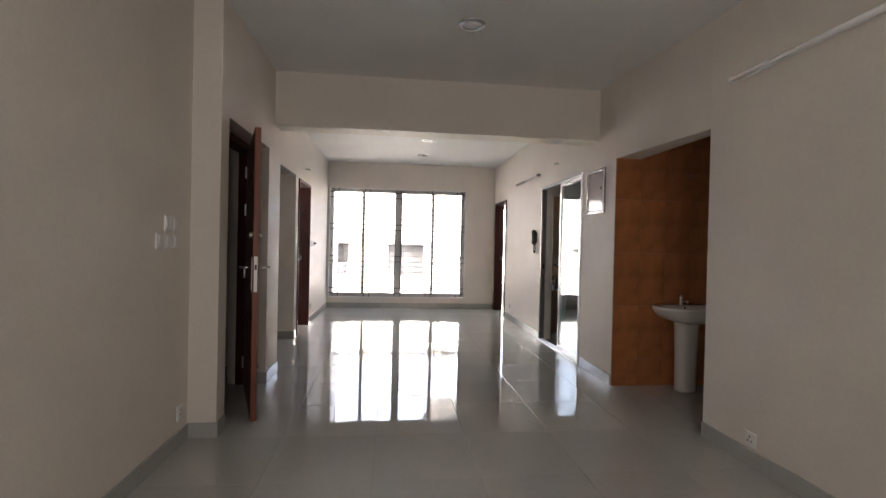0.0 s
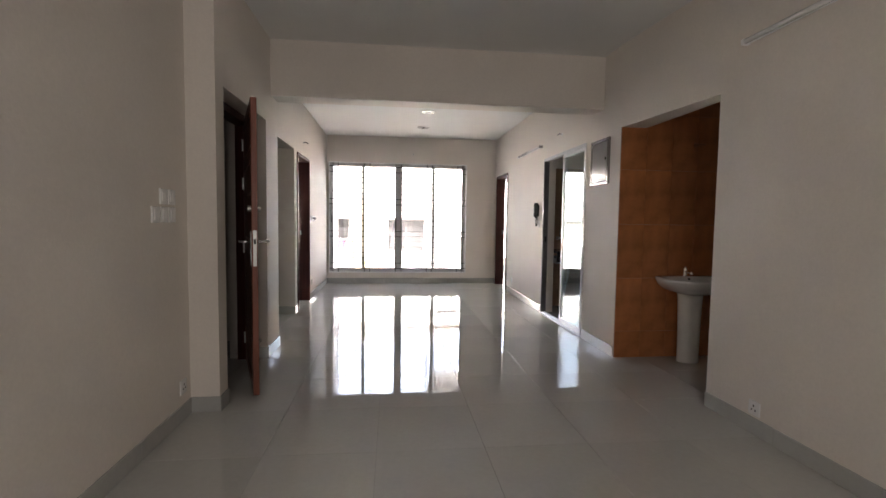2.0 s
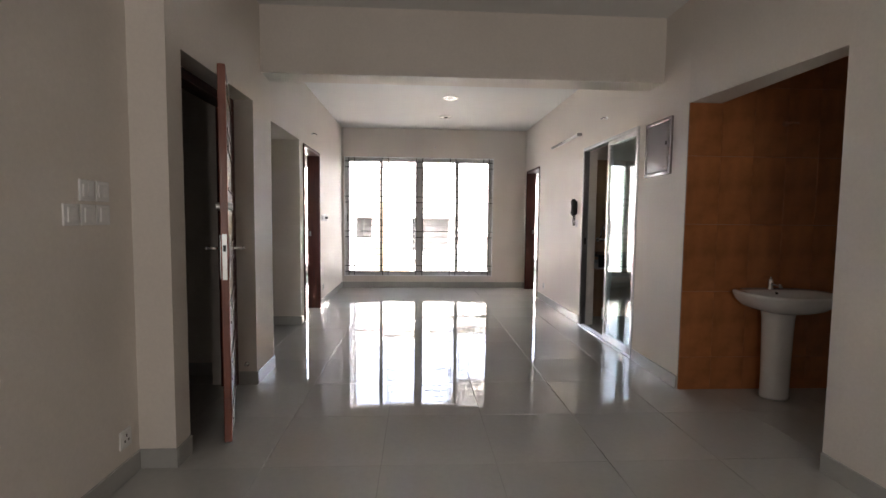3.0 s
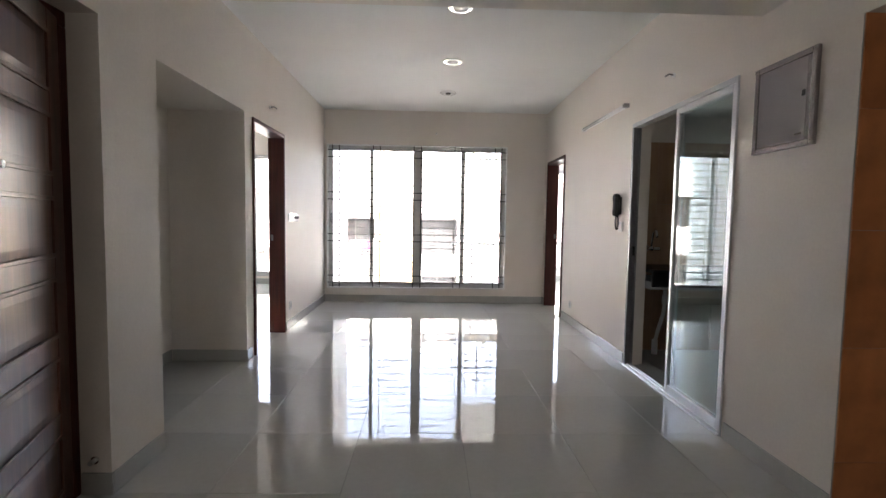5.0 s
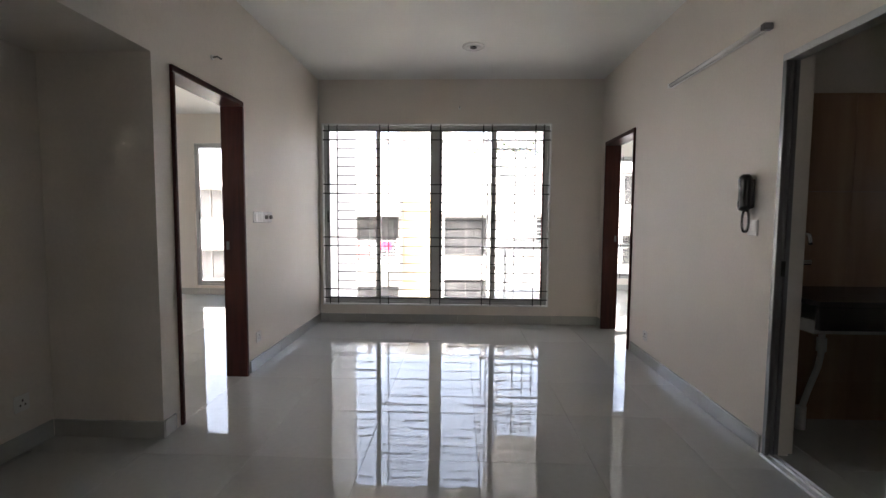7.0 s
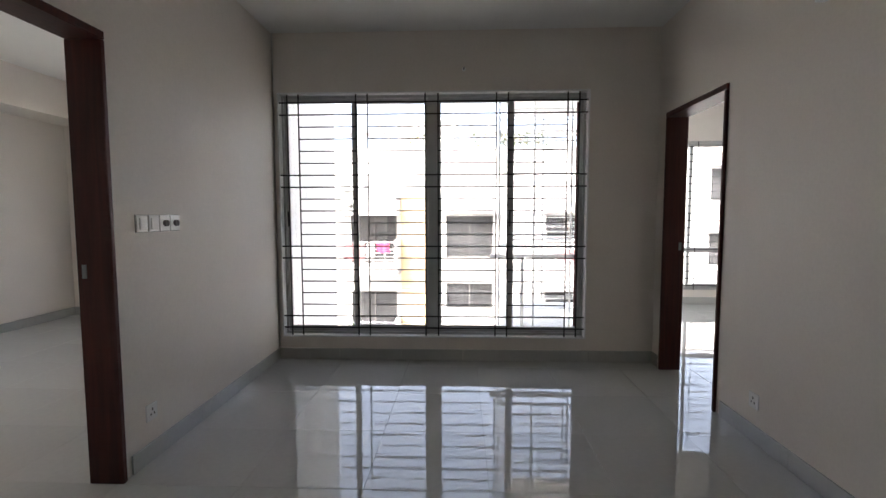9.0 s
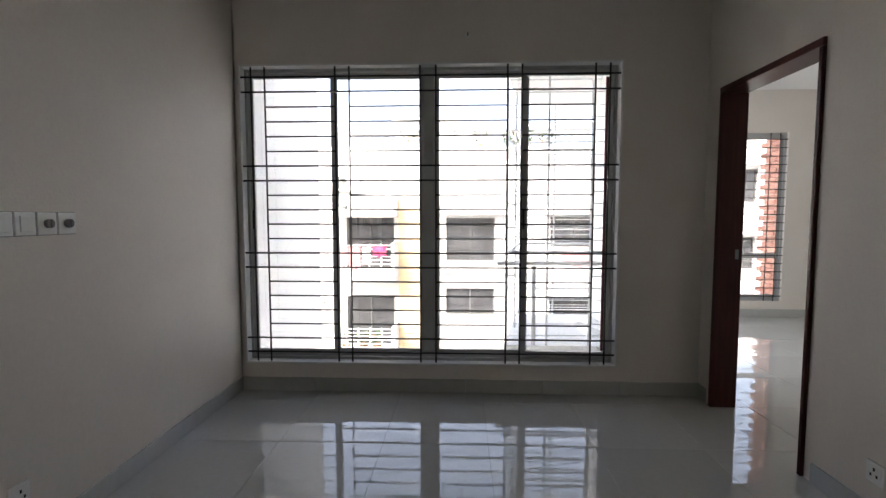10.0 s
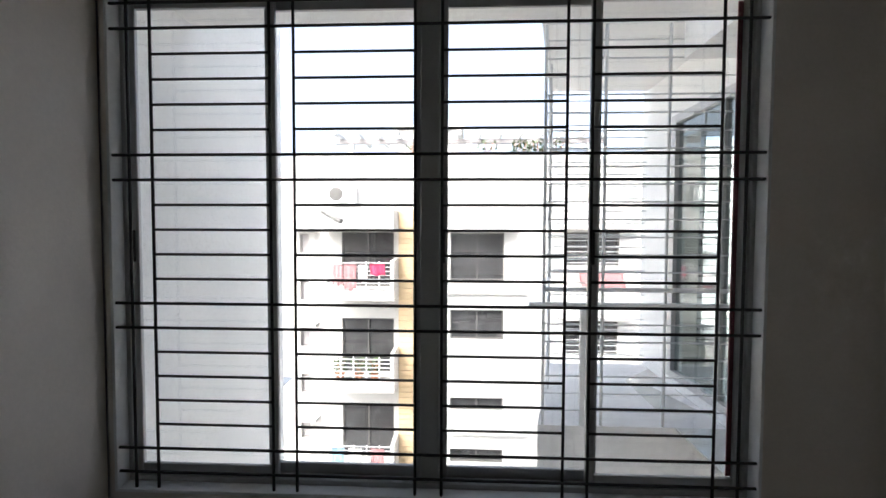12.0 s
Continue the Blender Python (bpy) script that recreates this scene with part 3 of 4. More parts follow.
part("support_wall", box((3.6, 6.55, 0.0), (3.7, 7.055, 0.685), 0.003), CREAM, ct)
tap = thing("wall_tap", "chrome wall-mounted kitchen tap with a swan neck", "tap")
part("wall_flange", tube((2.63, 7.052, 1.02), (2.63, 7.035, 1.02), 0.028, seg=20), CHROME, tap)
part("body", tube((2.63, 7.04, 1.02), (2.63, 6.93, 1.02), 0.018, seg=16), CHROME, tap, smooth=True)
part("spout", sweep([(2.63, 6.95, 1.02), (2.63, 6.94, 1.10), (2.63, 6.92, 1.17), (2.63, 6.885, 1.20), (2.63, 6.855, 1.185), (2.63, 6.845, 1.13)], 0.011, seg=10), CHROME, tap, smooth=True)
part("tap_handle", box((2.65, 6.925, 1.005), (2.71, 6.945, 1.035), 0.006), CHROME, tap)
pp = thing("waste_pipe", "white plastic waste pipe under the counter", "pipe")
part("pipe", sweep([(2.74, 6.86, 0.690), (2.74, 6.86, 0.48), (2.735, 6.87, 0.40), (2.71, 6.90, 0.25), (2.69, 6.92, 0.12), (2.69, 6.92, 0.002)], 0.017, seg=12), PVC, pp, smooth=True)
part("collar", tube((2.74, 6.86, 0.50), (2.74, 6.86, 0.58), 0.026, seg=16), PVC, pp)
part("collar", tube((2.69, 6.92, 0.0), (2.69, 6.92, 0.14), 0.027, seg=16), PVC, pp)

# ---- washbasin alcove ----
BX = 2.885
wb = thing("washbasin", "white glazed pedestal washbasin with a chrome tap", "washbasin", at=(BX, 4.44, 0))


def basin_bm():
    """D-shaped bowl, flat at the wall, hollowed inside."""
    bm, seg = bmesh.new(), 40

    def ring(hw, dp, z, back):
        vs = []
        for i in range(seg):
            a = 2 * math.pi * i / seg
            c, s = math.cos(a), math.sin(a)
            x = hw * math.copysign(abs(c) ** 0.75, c)
            y = -0.5 * (dp + back) + 0.5 * (dp - back) * math.copysign(abs(s) ** (0.42 if s > 0 else 0.95), s)
            vs.append(bm.verts.new((x, y, z)))
        return vs

    rings = [ring(0.105, 0.29, 0.628, 0.08), ring(0.16, 0.345, 0.640, 0.03), ring(0.235, 0.41, 0.668, 0.006), ring(0.290, 0.452, 0.712, 0.002), ring(0.318, 0.474, 0.758, 0.002),
             ring(0.320, 0.477, 0.772, 0.002), ring(0.310, 0.468, 0.779, 0.004), ring(0.278, 0.437, 0.773, 0.115), ring(0.245, 0.41, 0.750, 0.13), ring(0.18, 0.36, 0.705, 0.15), ring(0.07, 0.29, 0.682, 0.21)]
    for p, q in zip(rings, rings[1:]):
        for i in range(seg):
            bm.faces.new((p[i], p[(i + 1) % seg], q[(i + 1) % seg], q[i]))
    bm.faces.new(rings[0][::-1])
    bm.faces.new(rings[-1])
    return bm


part("basin", basin_bm(), CERAMIC, wb, smooth=True)
ped = lathe([(0.098, 0.0), (0.100, 0.02), (0.096, 0.05), (0.098, 0.25), (0.103, 0.45), (0.108, 0.58), (0.116, 0.645)], 36, squash=0.82)
bmesh.ops.translate(ped, verts=ped.verts, vec=(0, -0.155, 0))
part("pedestal", ped, CERAMIC, wb, smooth=True)
part("overflow_hole", tube((0, -0.122, 0.757), (0, -0.132, 0.754), 0.010, seg=14), DARKHOLE, wb)
part("drain", tube((0, -0.25, 0.681), (0, -0.25, 0.686), 0.03, seg=20), CHROME, wb)
tp = part("tap_body", lathe([(0.026, 0.792), (0.024, 0.80), (0.019, 0.81), (0.020, 0.86), (0.015, 0.875), (0.0, 0.878)], 20), CHROME, wb, "chrome basin mixer", smooth=True)
tp.data.transform(Matrix.Translation((0, -0.062, -0.02)))
part("tap_spout", sweep([(0, -0.065, 0.815), (0, -0.11, 0.825), (0, -0.155, 0.818), (0, -0.165, 0.802)], 0.011, seg=12), CHROME, tp, smooth=True)
part("tap_lever", box((-0.007, -0.07, 0.858), (0.007, -0.005, 0.868), 0.003), CHROME, tp)
part("side_knob", tube((0.05, -0.062, 0.810), (0.02, -0.062, 0.818), 0.012, seg=12), CHROME, tp)
pt = thing("wall_light_point", "short rusty brown pipe stub on the tiled wall", "light point")
part("rose", tube((2.97, 4.428, 1.99), (2.97, 4.418, 1.99), 0.022, seg=14), TERRA, pt)
part("stub", sweep([(2.97, 4.42, 1.99), (2.985, 4.38, 1.992), (3.02, 4.36, 1.985)], 0.008, seg=8), TERRA, pt)

# ---- wall fittings ----
def plate(kind, label, at, turn, category, parts):
    """A white moulded plate on a wall; its back on the local plane y = 0, facing -y."""
    ob = thing(kind, label, category, "wall plates", at, turn)
    part("plate", box((-0.042, -0.009, -0.044), (0.042, 0, 0.044), 0.003, seg=2), PLASTIC, ob)
    for nm, lo, hi, mat in parts:
        part(nm, box(lo, hi, 0.0015), mat, ob)
    return ob


ROCKER = [("rocker", (-0.024, -0.014, -0.030), (0.024, -0.008, 0.030), PLASTIC)]
HALVES = [("rocker", (-0.030, -0.0135, -0.026), (-0.002, -0.008, 0.026), PLASTIC), ("rocker", (0.002, -0.0125, -0.026), (0.030, -0.008, 0.026), PLASTIC)]
SOCKET = [("face", (-0.030, -0.0105, -0.032), (0.030, -0.0085, 0.032), PLASTIC), ("pin_hole", (-0.004, -0.0112, 0.008), (0.004, -0.010, 0.022), DARKHOLE),
          ("pin_hole", (-0.018, -0.0112, -0.016), (-0.010, -0.010, -0.004), DARKHOLE), ("pin_hole", (0.010, -0.0112, -0.016), (0.018, -0.010, -0.004), DARKHOLE)]
SWLAB, SOLAB = "white plastic light switch plate on the wall", "white plastic three-pin socket plate low on the wall"
LEFT, RIGHT = 90, -90                      # plates on walls that face +x, and -x
for y, z, kind in ((3.145, 1.375, 1), (3.24, 1.375, 1), (3.05, 1.273, 0), (3.145, 1.273, 0), (3.24, 1.273, 0)):
    plate("switch_plate", SWLAB, (XLN, y, z), LEFT, "light switch", HALVES if kind else ROCKER)
for i in range(4):
    sw = plate("switch_plate", SWLAB if i < 2 else "white plastic fan regulator plate with a round knob", (XL, 7.865 + 0.092 * i, 1.264), LEFT, "light switch", ROCKER if i < 2 else [])
    # dark rim gives the seam between plates and their side shadow in colour
    part("seam_shade", box((-0.046, -0.003, -0.046), (0.046, 0, 0.046), 0.001), PANELFRAME, sw, "dark rim for the seam and side shadow of the plate")
    if i > 1:
        part("knob", tube((0, -0.008, 0), (0, -0.024, 0), 0.018, seg=18), PANELFRAME, sw, "grey round knob")
        part("knob_grip", box((-0.003, -0.030, -0.016), (0.003, -0.0235, 0.016), 0.001), PANELFRAME, sw)
plate("socket_plate", SOLAB, (XL, 7.87, 0.262), LEFT, "socket", SOCKET)
plate("socket_plate", SOLAB, (XLN, 3.34, 0.21), LEFT, "socket", SOCKET)
plate("socket_plate", SOLAB, (XR, 8.19, 0.24), RIGHT, "socket", SOCKET)
plate("socket_plate", SOLAB, (XRN, 2.87, 0.158), RIGHT, "socket", SOCKET)
plate("socket_plate", SOLAB, (-1.74, 6.42, 0.27), LEFT, "socket", SOCKET)
plate("socket_plate", "small white telephone socket plate below the intercom", (XR, 6.76, 1.228), RIGHT, "socket", SOCKET[:1])

ph = thing("intercom_phone", "black plastic wall intercom handset with a coiled cord", "intercom", at=(XR, 6.79, 1.425), turn=-90)
part("base", box((-0.034, -0.032, -0.088), (0.034, 0, 0.078), 0.012, seg=3), BLACKPL, ph, smooth=True)
hs = lathe([(0.0, -0.126), (0.024, -0.123), (0.037, -0.108), (0.042, -0.085), (0.040, -0.055), (0.037, -0.02), (0.037, 0.02), (0.040, 0.055), (0.042, 0.085), (0.037, 0.108), (0.024, 0.123), (0.0, 0.126)], 28, squash=0.8)
bmesh.ops.scale(hs, verts=hs.verts, vec=(1.0, 1.0, 0.84))
bmesh.ops.translate(hs, verts=hs.verts, vec=(0, -0.040, 0))
part("handset", hs, BLACKPL, ph, smooth=True)
# the handset's slim highlight, made as a paler grey strip
part("highlight_strip", box((-0.004, -0.0725, -0.045), (0.004, -0.066, 0.03), 0.001), PANELFRAME, ph, "paler strip drawn as the highlight along the handset")
part("cradle_hook", box((-0.020, -0.052, 0.060), (0.016, -0.028, 0.078), 0.004), BLACKPL, ph)
cord = []
for i in range(181):
    u = i / 180
    a = math.pi * (0.10 + 1.8 * u)
    cx, cz = -0.032 * math.sin(a), -0.160 + 0.064 * math.cos(a)
    cord.append((cx + 0.006 * math.cos(i * 0.9), -0.030 + 0.006 * math.sin(i * 0.9), cz))
part("coiled_cord", sweep(cord, 0.0032, seg=6), BLACKPL, ph, smooth=True)

db = thing("distribution_board", "grey enamelled distribution board with a hinged cover", "electrical panel", at=(XR, 4.845, 1.862), turn=-90)
fb = bmesh.new()
for lo, hi in (((-0.20, -0.022, -0.224), (-0.172, 0, 0.224)), ((0.172, -0.022, -0.224), (0.20, 0, 0.224)), ((-0.172, -0.022, -0.224), (0.172, 0, -0.194)), ((-0.172, -0.022, 0.194), (0.172, 0, 0.224))):
    box(lo, hi, 0.006, fb, 2)
part("surround", fb, TRIMMETAL, db, "polished grey metal trim")
part("cover", box((-0.171, -0.016, -0.193), (0.146, 0, 0.193), 0.003), PANELGREY, db)
part("side_strip", box((0.149, -0.014, -0.193), (0.171, 0, 0.193), 0.002), PANELGREY, db)
part("latch", box((0.118, -0.020, 0.010), (0.140, -0.0155, 0.040), 0.002), BLACKPL, db)
part("maker_plate", box((0.085, -0.0175, -0.165), (0.125, -0.0155, -0.157)), TRIMMETAL, db)
for sx in (-1, 1):
    for sz in (-1, 1):
        part("corner_cap", box((sx * 0.190 - 0.012, -0.024, sz * 0.211 - 0.012), (sx * 0.190 + 0.012, 0, sz * 0.211 + 0.012), 0.004), TRIMMETAL, db)


def light_point(at, direction, label):
    """A lamp outlet: rose and a short stub of cable, on a wall."""
    p, d = Vector(at), Vector(direction)
    ob = thing("wall_light_point", label, "light point")
    part("rose", tube(p, p + d * 0.012, 0.016, seg=14), PVC, ob)
    part("cable", sweep([p + d * 0.01, p + d * 0.04 + Vector((0, 0, 0.006)), p + d * 0.07 + Vector((0, 0, -0.012))], 0.006, seg=8), PANELFRAME, ob)


light_point((XR, 5.93, 2.335), (-1, 0, 0), "short grey cable stub high on the cream wall")
light_point((XL, 7.24, 2.34), (1, 0, 0), "short grey cable stub high on the cream wall")
light_point((0.585, YF, 2.55), (0, -1, 0), "short grey cable stub above the window")


def batten(x, y0, y1, z):
    """A slim tube-lamp batten on a wall that faces -x."""
    ob = thing("lamp_batten", "slim white tube-lamp batten on the cream wall", "lamp")
    part("rail", box((x - 0.012, y0, z - 0.011), (x, y1, z + 0.011), 0.003), PVC, ob)
    part("tube", tube((x - 0.036, y0 + 0.02, z), (x - 0.036, y1 - 0.02, z), 0.016, seg=14), TUBEGLASS, ob, "thin white lamp tube, unlit", smooth=True)
    part("end_cap", box((x - 0.052, y0 - 0.012, z - 0.018), (x, y0 + 0.022, z + 0.018), 0.004), PANELFRAME, ob, "grey lamp holder")
    part("end_cap", box((x - 0.050, y1 - 0.022, z - 0.017), (x, y1 + 0.008, z + 0.017), 0.004), PVC, ob)


batten(XR, 6.69, 7.82, 2.302)
batten(XRN, 1.95, 3.08, 2.385)


def ceiling_light(x, y, open_centre):
    ob = thing("ceiling_light", "round white ceiling lamp plate with a dark centre" if open_centre else "round white flush ceiling lamp, switched off", "ceiling lamp", "ceiling lamps", (x, y, H))
    part("ring", lathe([(0.102, 0.0), (0.104, -0.006), (0.094, -0.013), (0.066, -0.016), (0.056, -0.008), (0.0, -0.008)], 40), PLASTIC if open_centre else CHROME, ob, "" if open_centre else "bright chrome ring", smooth=True)
    if open_centre:
        part("lamp_holder", tube((0, 0, -0.008), (0, 0, -0.018), 0.032, seg=20), BLACKPL, ob, "dark lamp holder")
    else:
        part("diffuser", lathe([(0.058, -0.008), (0.055, -0.014), (0.035, -0.019), (0.0, -0.021)], 32), PVC, ob, smooth=True)


ceiling_light(0.72, 3.62, False)
for y, o in ((6.17, False), (7.40, False), (8.57, True)):
    ceiling_light(0.71, y, o)

# ---- own balcony beyond the window ----
bal = thing("balcony", "grey concrete balcony enclosed by a pale metal grille", "balcony")
for _n, _z0, _z1, _m in (("floor_slab", -0.36, 0.0, BALCONY), ("ceiling_slab", 2.72, 2.98, OUTER)):
    _bm = block((0.965, 10.90, _z0), (2.245, 12.42, _z1))
    for _v in _bm.verts:                    # the outer edge splays away from the room
        if _v.co.x < 1.1 and _v.co.y > 12:
            _v.co.x = 1.30
    part(_n, _bm, _m, bal)
part("edge_beam", block((1.9, 9.775, 2.48), (2.245, 10.90, 2.98)), OUTER, bal)
for p in ((1.00, 10.92), (1.40, 10.92), (1.82, 10.92), (1.31, 12.40), (1.75, 12.40), (1.165, 11.65)):
    part("post", tube((*p, 0.0), (*p, 2.72), 0.012), GALV, bal)
for k in range(22):
    z = 0.10 + 0.12 * k
    r = 0.016 if k == 7 else 0.006
    part("front_bar", tube((1.0, 10.92, z), (2.24, 10.92, z), r), GALV, bal)
    part("end_bar", tube((1.30, 12.40, z), (2.24, 12.40, z), r), GALV, bal)
    part("side_bar", tube((1.02, 10.92, z), (1.31, 12.40, z), r), GALV, bal)
part("handrail", box((0.90, 10.89, 0.81), (2.24, 10.95, 0.85), 0.006), GALV, bal)
part("rail_post", box((1.25, 10.90, 0.0), (1.29, 10.94, 0.81), 0.004), GALV, bal)
bd = thing("balcony_door", "dark aluminium glazed balcony door in the side wall", "door")
bm = bmesh.new()
for lo, hi in (((2.24, 10.35, 0.08), (2.32, 10.40, 2.33)), ((2.24, 11.78, 0.08), (2.32, 11.86, 2.33)), ((2.24, 10.40, 0.08), (2.32, 11.78, 0.14)), ((2.24, 10.40, 2.26), (2.32, 11.78, 2.33)), ((2.25, 11.05, 0.14), (2.31, 11.11, 2.26))):
    box(lo, hi, 0.003, bm)
part("door_frame", bm, WINALU, bd)
part("glass_pane", box((2.275, 10.40, 0.14), (2.281, 11.05, 2.26)), TINTED, bd)
part("glass_pane", box((2.275, 11.11, 0.14), (2.281, 11.78, 2.26)), TINTED, bd)

pier = thing("brick_pier", "red brick pier outside the bedroom window", "pier")
part("core", block((5.0, 12.96, -11.0), (5.43, 13.34, 4.0)), CONCRETE, pier)
_bm = box((-0.112, -0.05, -0.033), (0.112, 0.05, 0.033), 0.004)
_brick = bpy.data.meshes.new("brick")
_bm.to_mesh(_brick)
_bm.free()
_brick.materials.append(REDBRICK)
for k in range(40):
    odd = k % 2
    for x in ((5.168,) if odd else (5.054, 5.290)):
        b = new("brick", _brick)
        b.parent = pier
        b.location = (x, 12.95, 0.075 * k)
    for y in ((13.012, 13.248) if odd else (13.13,)):
        b = new("brick", _brick)
        b.parent = pier
        b.location, b.rotation_euler = (4.992, y, 0.075 * k), (0, 0, radians(90))

# ---- building across the yard ----
FY = 22.7


def far_window(parent, x0, x1, z0, z1, y=FY, hood=False, bars=0):
    """A window set back in a facade: frame, mullion and a dark pane, with an optional hood and bars."""
    small = x1 - x0 < 0.5
    w = part("window", box((x0, y + 0.14, z0), (x1, y + 0.18, z1)), PANELGREY if small else DARKGLASS, parent, "frosted grey pane" if small else "dark window pane")
    bm = bmesh.new()
    t = 0.05
    mid = (x0 + x1) / 2
    for lo, hi in (((x0, y + 0.08, z0), (x0 + t, y + 0.14, z1)), ((x1 - t, y + 0.08, z0), (x1, y + 0.14, z1)), ((x0 + t, y + 0.08, z0), (x1 - t, y + 0.14, z0 + t)),
                   ((x0 + t, y + 0.08, z1 - t), (x1 - t, y + 0.14, z1)), ((mid - 0.025, y + 0.09, z0 + t), (mid + 0.025, y + 0.135, z1 - t)))[:4 if small else 5]:
        box(lo, hi, 0, bm)
    part("window_frame", bm, PANELFRAME if small else DARKFRAME, w)
    if bars:
        bm = bmesh.new()
        for i in range(bars):
            z = z0 + (z1 - z0) * (i + 0.5) / bars
            tube((x0, y + 0.05, z), (x1, y + 0.05, z), 0.012, bm, 6)
        part("window_bars", bm, GALV, w)
    if hood:
        part("hood", box((x0 - 0.18, y - 0.45, z1 + 0.10), (x1 + 0.35, y, z1 + 0.20), 0.01), FACADE, parent)
    return w


def facade(name, label, x0, x1, top, openings, y=FY, depth=9.0, mat=None):
    h = thing(name, label, "building")
    holes = [((a, y - 1, c), (b, y + 0.2, d)) for a, b, c, d in openings]
    part("wall", block((x0, y, -11.0), (x1, y + depth, top), holes), mat or FACADE, h)
    return h


SHIFT = -0.14                               # the block stands a little to the west of the yard's middle
ST = 2.85                                   # storey height
NARROW = [(-0.28, 1.26), (-2.20, -1.24), (-4.54, -4.13), (-6.29, -5.84)]
ops, kinds = [], []
for s, (low, high) in enumerate(NARROW):
    ops.append((-3.42, -1.70, -0.50 - ST * s, 1.30 - ST * s))
    kinds.append((False, 0))
    ops.append((0.14, 1.87, low, high))
    kinds.append((s == 0, 0))
    ops.append((3.80, 5.52, 0.23 - ST * s, 1.29 - ST * s))
    kinds.append((True, 6))
for k in range(6):
    ops.append((-4.82, -4.52, 0.58 - 1.55 * k, 1.21 - 1.55 * k))
    kinds.append((k % 2 == 0, 0))
apt = facade("apartment_building", "white apartment building with balconies and a yellow brick strip", -5.0, 6.4, 3.35, ops)
apt.location.x = SHIFT
for o, (hood, bars) in zip(ops, kinds):
    far_window(apt, *o[:2], o[2], o[3], hood=hood, bars=bars)
part("parapet", block((-5.0, FY - 0.02, 3.35), (6.4, FY + 0.16, 3.75)), FACADE, apt)
part("top_hood", box((-3.95, FY - 1.0, 1.28), (-1.56, FY, 1.98), 0.02), FACADE, apt)
for z in (-0.67, -3.48, -5.3):
    part("string_course", box((0.0, FY - 0.10, z - 0.05), (2.6, FY, z + 0.05), 0.01), FACADE, apt)

# yellow facing strip, laid as long bricks
_bm = box((-0.36, -0.03, -0.085), (0.36, 0.03, 0.085), 0.006)
_yb = bpy.data.meshes.new("facing_brick")
_bm.to_mesh(_yb)
_bm.free()
_yb.materials.append(YELLOW)
strip = part("facing_strip", block((-1.54, FY - 0.05, -11.0), (-0.08, FY, 1.98)), YELLOW, apt)
for k in range(52):
    for i in range(2):
        b = new("facing_brick", _yb)
        b.parent = strip
        b.location = (-1.175 + 0.73 * i, FY - 0.06, 1.89 - 0.18 * k)


def far_balcony(z, clothes=(), plants=0):
    """Projecting balcony: slab, side cheek, rails; returns the part."""
    b = part("balcony", box((-3.66, FY - 1.05, z - 0.30), (-1.53, FY, z), 0.015), FACADE, apt)
    bm = bmesh.new()
    for k in range(7):
        zz = z + 0.12 + 0.125 * k
        tube((-3.62, FY - 1.02, zz), (-1.60, FY - 1.02, zz), 0.014, bm, 6)
    part("balcony_rails", bm, GALV, b)
    bm = bmesh.new()
    for k in range(6):
        x = -3.6 + 0.4 * k
        tube((x, FY - 1.02, z), (x, FY - 1.02, z + 0.92), 0.02, bm, 6)
    part("balcony_posts", bm, GALV, b)
    part("balcony_cheek", box((-1.66, FY - 1.04, z), (-1.54, FY - 0.02, z + 0.95), 0.01), FACADE, b)
    return b


def cloth(x, w, z, h, mat, label):
    """A washed cloth over the rail, hanging in soft folds."""
    bm = bmesh.new()
    n, m = 14, 8
    grid = []
    for j in range(m + 1):
        v = j / m
        row = []
        for i in range(n + 1):
            u = i / n
            fold = 0.03 * math.sin(u * 17 + x * 3) * (0.3 + v) + 0.015 * math.sin(u * 39 + v * 4)
            row.append(bm.verts.new((x + w * (u + 0.04 * math.sin(v * 3 + x)), FY - 1.07 + fold, z - h * v * (1 + 0.06 * math.sin(u * 9 + x)))))
        grid.append(row)
    for j in range(m):
        for i in range(n):
            bm.faces.new((grid[j][i], grid[j][i + 1], grid[j + 1][i + 1], grid[j + 1][i]))
    bmesh.ops.solidify(bm, geom=list(bm.faces), thickness=0.012)
    ob = part("hanging_cloth", bm, mat, smooth=True)
    ob.location.x = SHIFT
    tagged(ob, label, "cloth", "washing on the balconies")


def foliage(name, at, spread, height, n, label, pot=True):
    """A potted plant: stems and many single leaves."""
    ob = thing(name, label, "plant", at=at)
    rnd = random.Random(int(at[0] * 100) + n)
    if pot:
        part("pot", lathe([(0.10, 0), (0.15, 0.22), (0.165, 0.24), (0.14, 0.24), (0.13, 0.2), (0, 0.2)], 16), TERRA, ob, smooth=True)
    bm = bmesh.new()
    for i in range(5):
        a = i * 1.3
        sweep([(0, 0, 0.2), (0.3 * spread * math.cos(a), 0.3 * spread * math.sin(a), 0.2 + height * 0.5), (0.6 * spread * math.cos(a + 0.4), 0.6 * spread * math.sin(a + 0.4), 0.2 + height * 0.9)], 0.012, bm, 5)
    part("stems", bm, TERRA, ob)
    bm = bmesh.new()
    for i in range(n):
        a, q, zz = rnd.uniform(0, 6.28), spread * rnd.random() ** 0.5, 0.25 + height * rnd.random()
        c = Vector((q * math.cos(a), q * math.sin(a), zz))
        t = Matrix.Rotation(rnd.uniform(0, 6.28), 3, "Z") @ Matrix.Rotation(rnd.uniform(-0.9, 0.9), 3, "X")
        L = rnd.uniform(0.06, 0.13)
        vs = [bm.verts.new(c + t @ Vector(p)) for p in ((0, -L, 0), (L * 0.42, 0, 0.01), (0, L, -0.01), (-L * 0.42, 0, 0.01))]
        bm.faces.new(vs)
    part("leaves", bm, LEAF, ob)
    return ob


